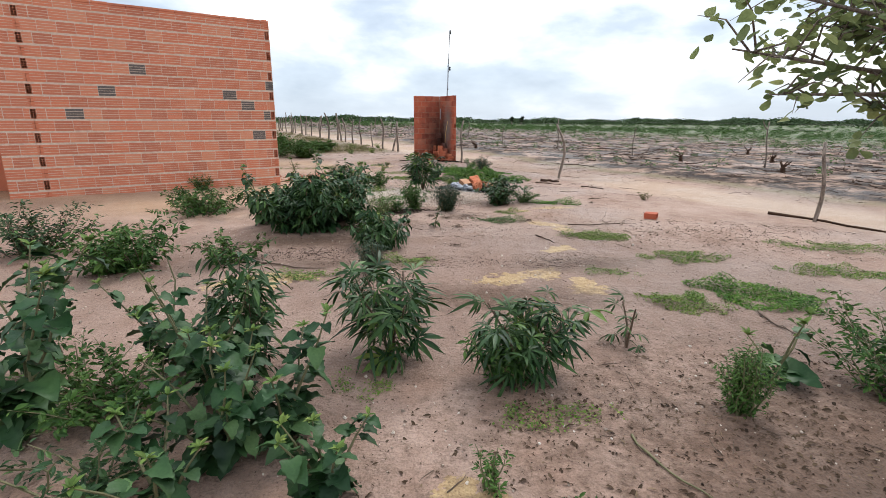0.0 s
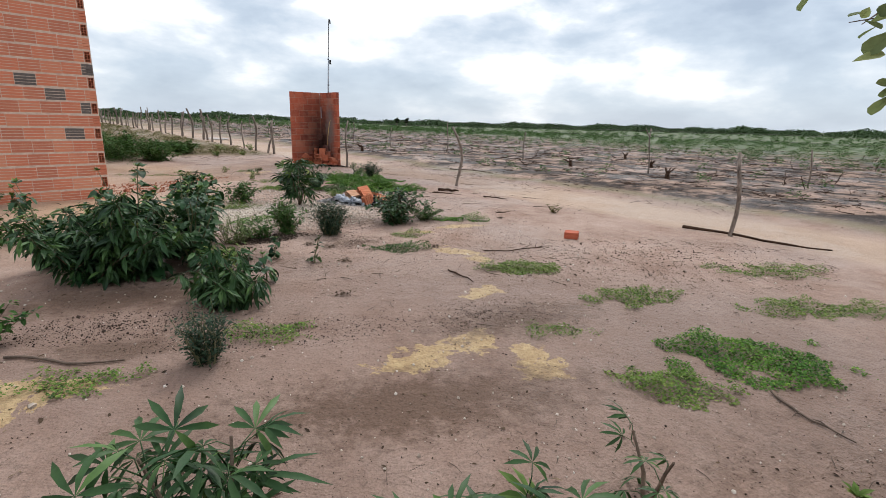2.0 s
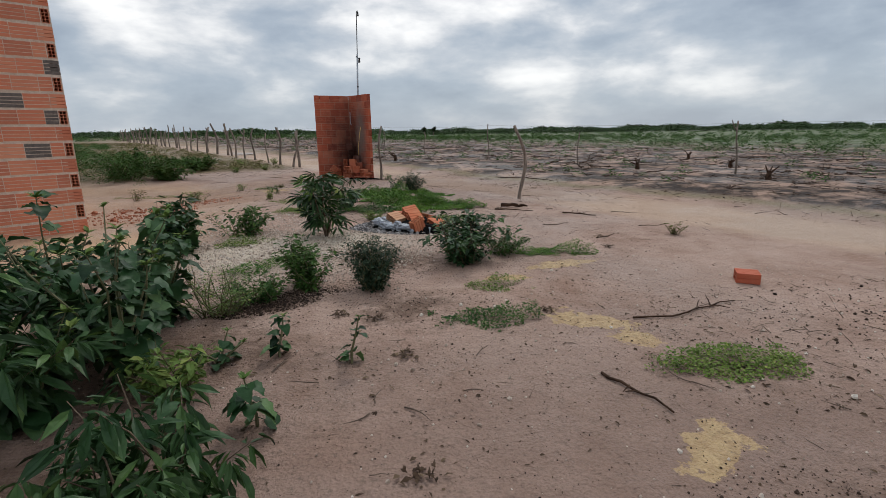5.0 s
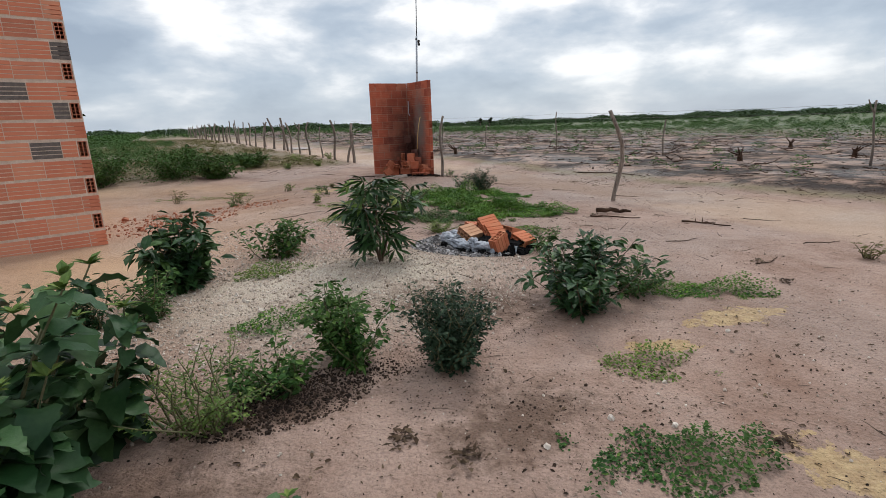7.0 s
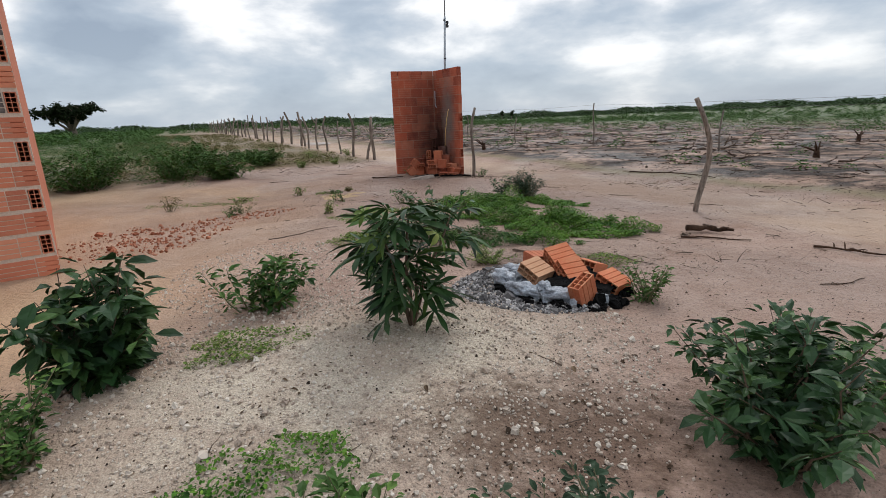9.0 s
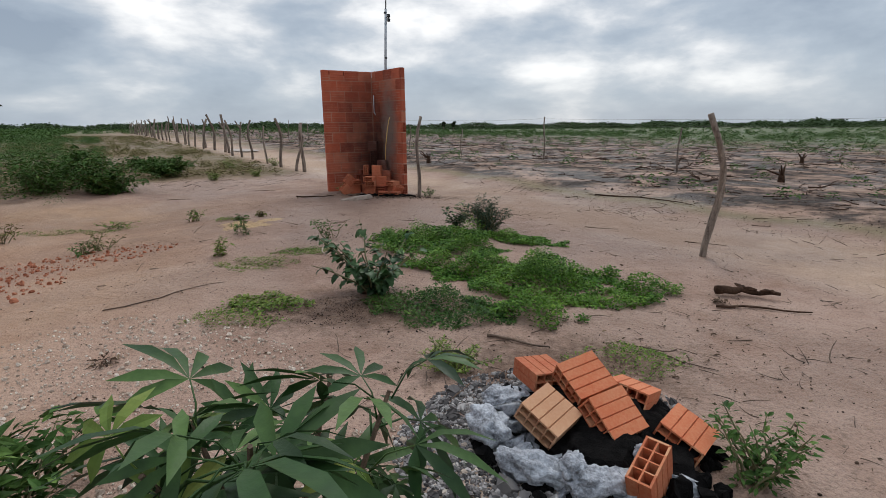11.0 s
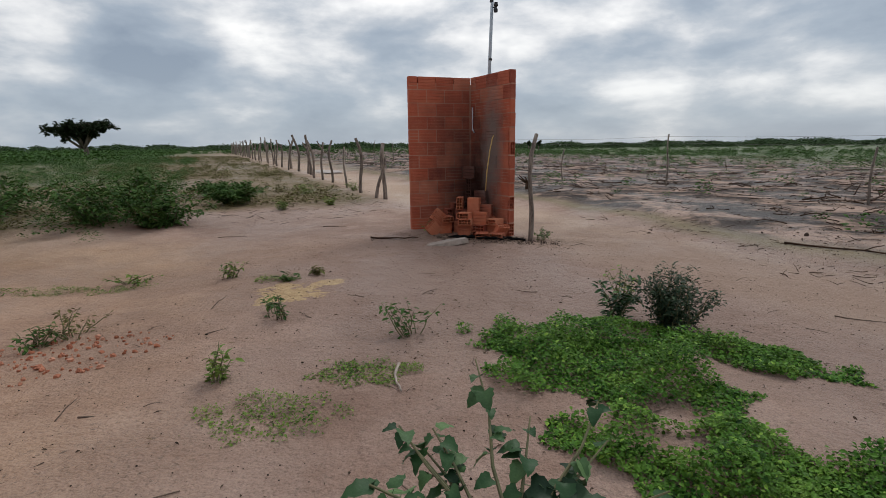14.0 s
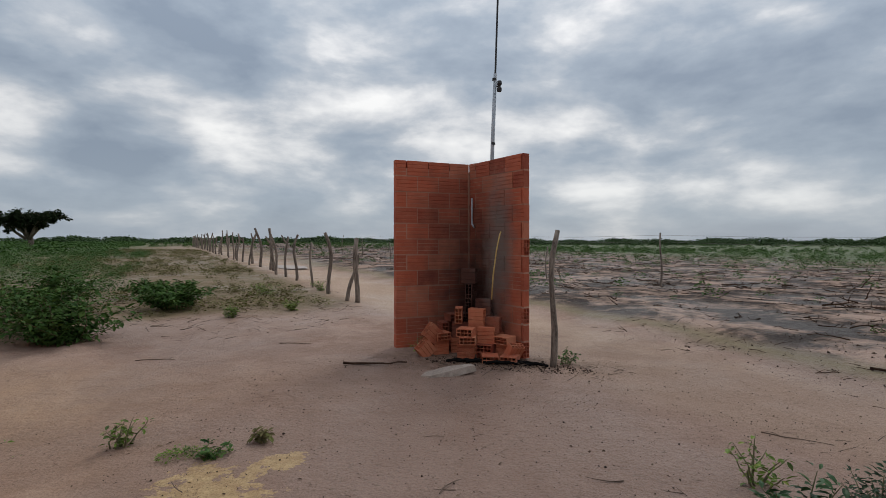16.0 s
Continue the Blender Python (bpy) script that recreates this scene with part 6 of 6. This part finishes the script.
# ends of the limbs
reach = [(-2.2, -.35, 1.98), (-2.1, -.3, 2.3), (-1.9, -.25, 1.75), (-1.8, -.1, 2.5), (-1.45, .15, 2.2), (-1.4, -.4, 2.7), (-1.2, -.1, 1.7), (-1.1, .3, 2.45), (-1.0, -.5, 2.1), (-.9, .2, 2.8), (-.8, .1, 1.8), (-1.5, -.35, 2.1), (.9, .7, 2.8), (.9, -.8, 2.7), (0, -1.3, 2.7), (0, .1, 3.3)]
tree("cashew_tree", T0.x, T0.y, "leafy tree with rounded yellow-green leaves and crooked branches", ([(0, 0, -.1), (.05, 0, .7), (-.05, .05, 1.4), (.05, .1, 2.2)], [.16, .14, .11, .07]),
     [((0, 0, 1.2 + 0.05 * (k % 6)), e, .028) for k, e in enumerate(reach)], LEAF_TREE, 0.078, 8, 5, reach=0.22, shape=round_leaf, twigs=20)

# flat-topped tree far across the scrub
far_limbs = []
rg = random.Random(12)
for k in range(13):
    a = k * 2.4
    rr = rg.uniform(1.0, 3.9)
    far_limbs.append(((0.2 * math.cos(a), 0.2 * math.sin(a), 1.0 + rg.uniform(0, .6)), (rr * math.cos(a), rr * math.sin(a), 3.5 - 0.08 * rr + rg.uniform(-.3, .25)), .14))
tree("flat_topped_tree", -38.9, 63.4, "dark flat-topped tree standing alone in scrub", ([(0, 0, -.3), (.2, 0, .8), (0, .1, 1.6)], [.30, .24, .18]), far_limbs, LEAF_DARK, 0.32, 34, 9)
for i, (x, y, h) in enumerate([(26.0, 205.0, 3.3), (30.0, 207.0, 3.6), (2.0, 190.0, 3.4)]):
    limbs = [((0, 0, h * .4), (math.cos(k * 2.1) * h * .14, math.sin(k * 2.1) * h * .14, h * (.65 + .12 * (k % 4))), .1) for k in range(7)]
    tree("distant_tree", x, y, "dark tree rising over the horizon's woods", ([(0, 0, 0), (0, 0, h * .7)], [.2, .1]), limbs, LEAF_DARK, 0.4, 12, 60 + i, group="trees over the horizon")

g = Geo()
pts = [(math.cos(k * .5236) * 0.7 * (1 + .2 * math.sin(k * 2.1)), math.sin(k * .5236) * 2.2 * (1 + .2 * math.cos(k * 1.7)), 0) for k in range(12)]
g.add(pts, [tuple(range(12))])
m_w, n, b = material("puddle_water", 0.6, 0.4)
b.inputs["Base Color"].default_value = (0.34, 0.28, 0.24, 1)
solo("puddle", g, m_w, "shallow muddy puddle on the track", "puddle", kind="structure", m=pose(-7.4, 38.6, gz(-7.4, 38.6) + 0.035, 0, 0, 27))
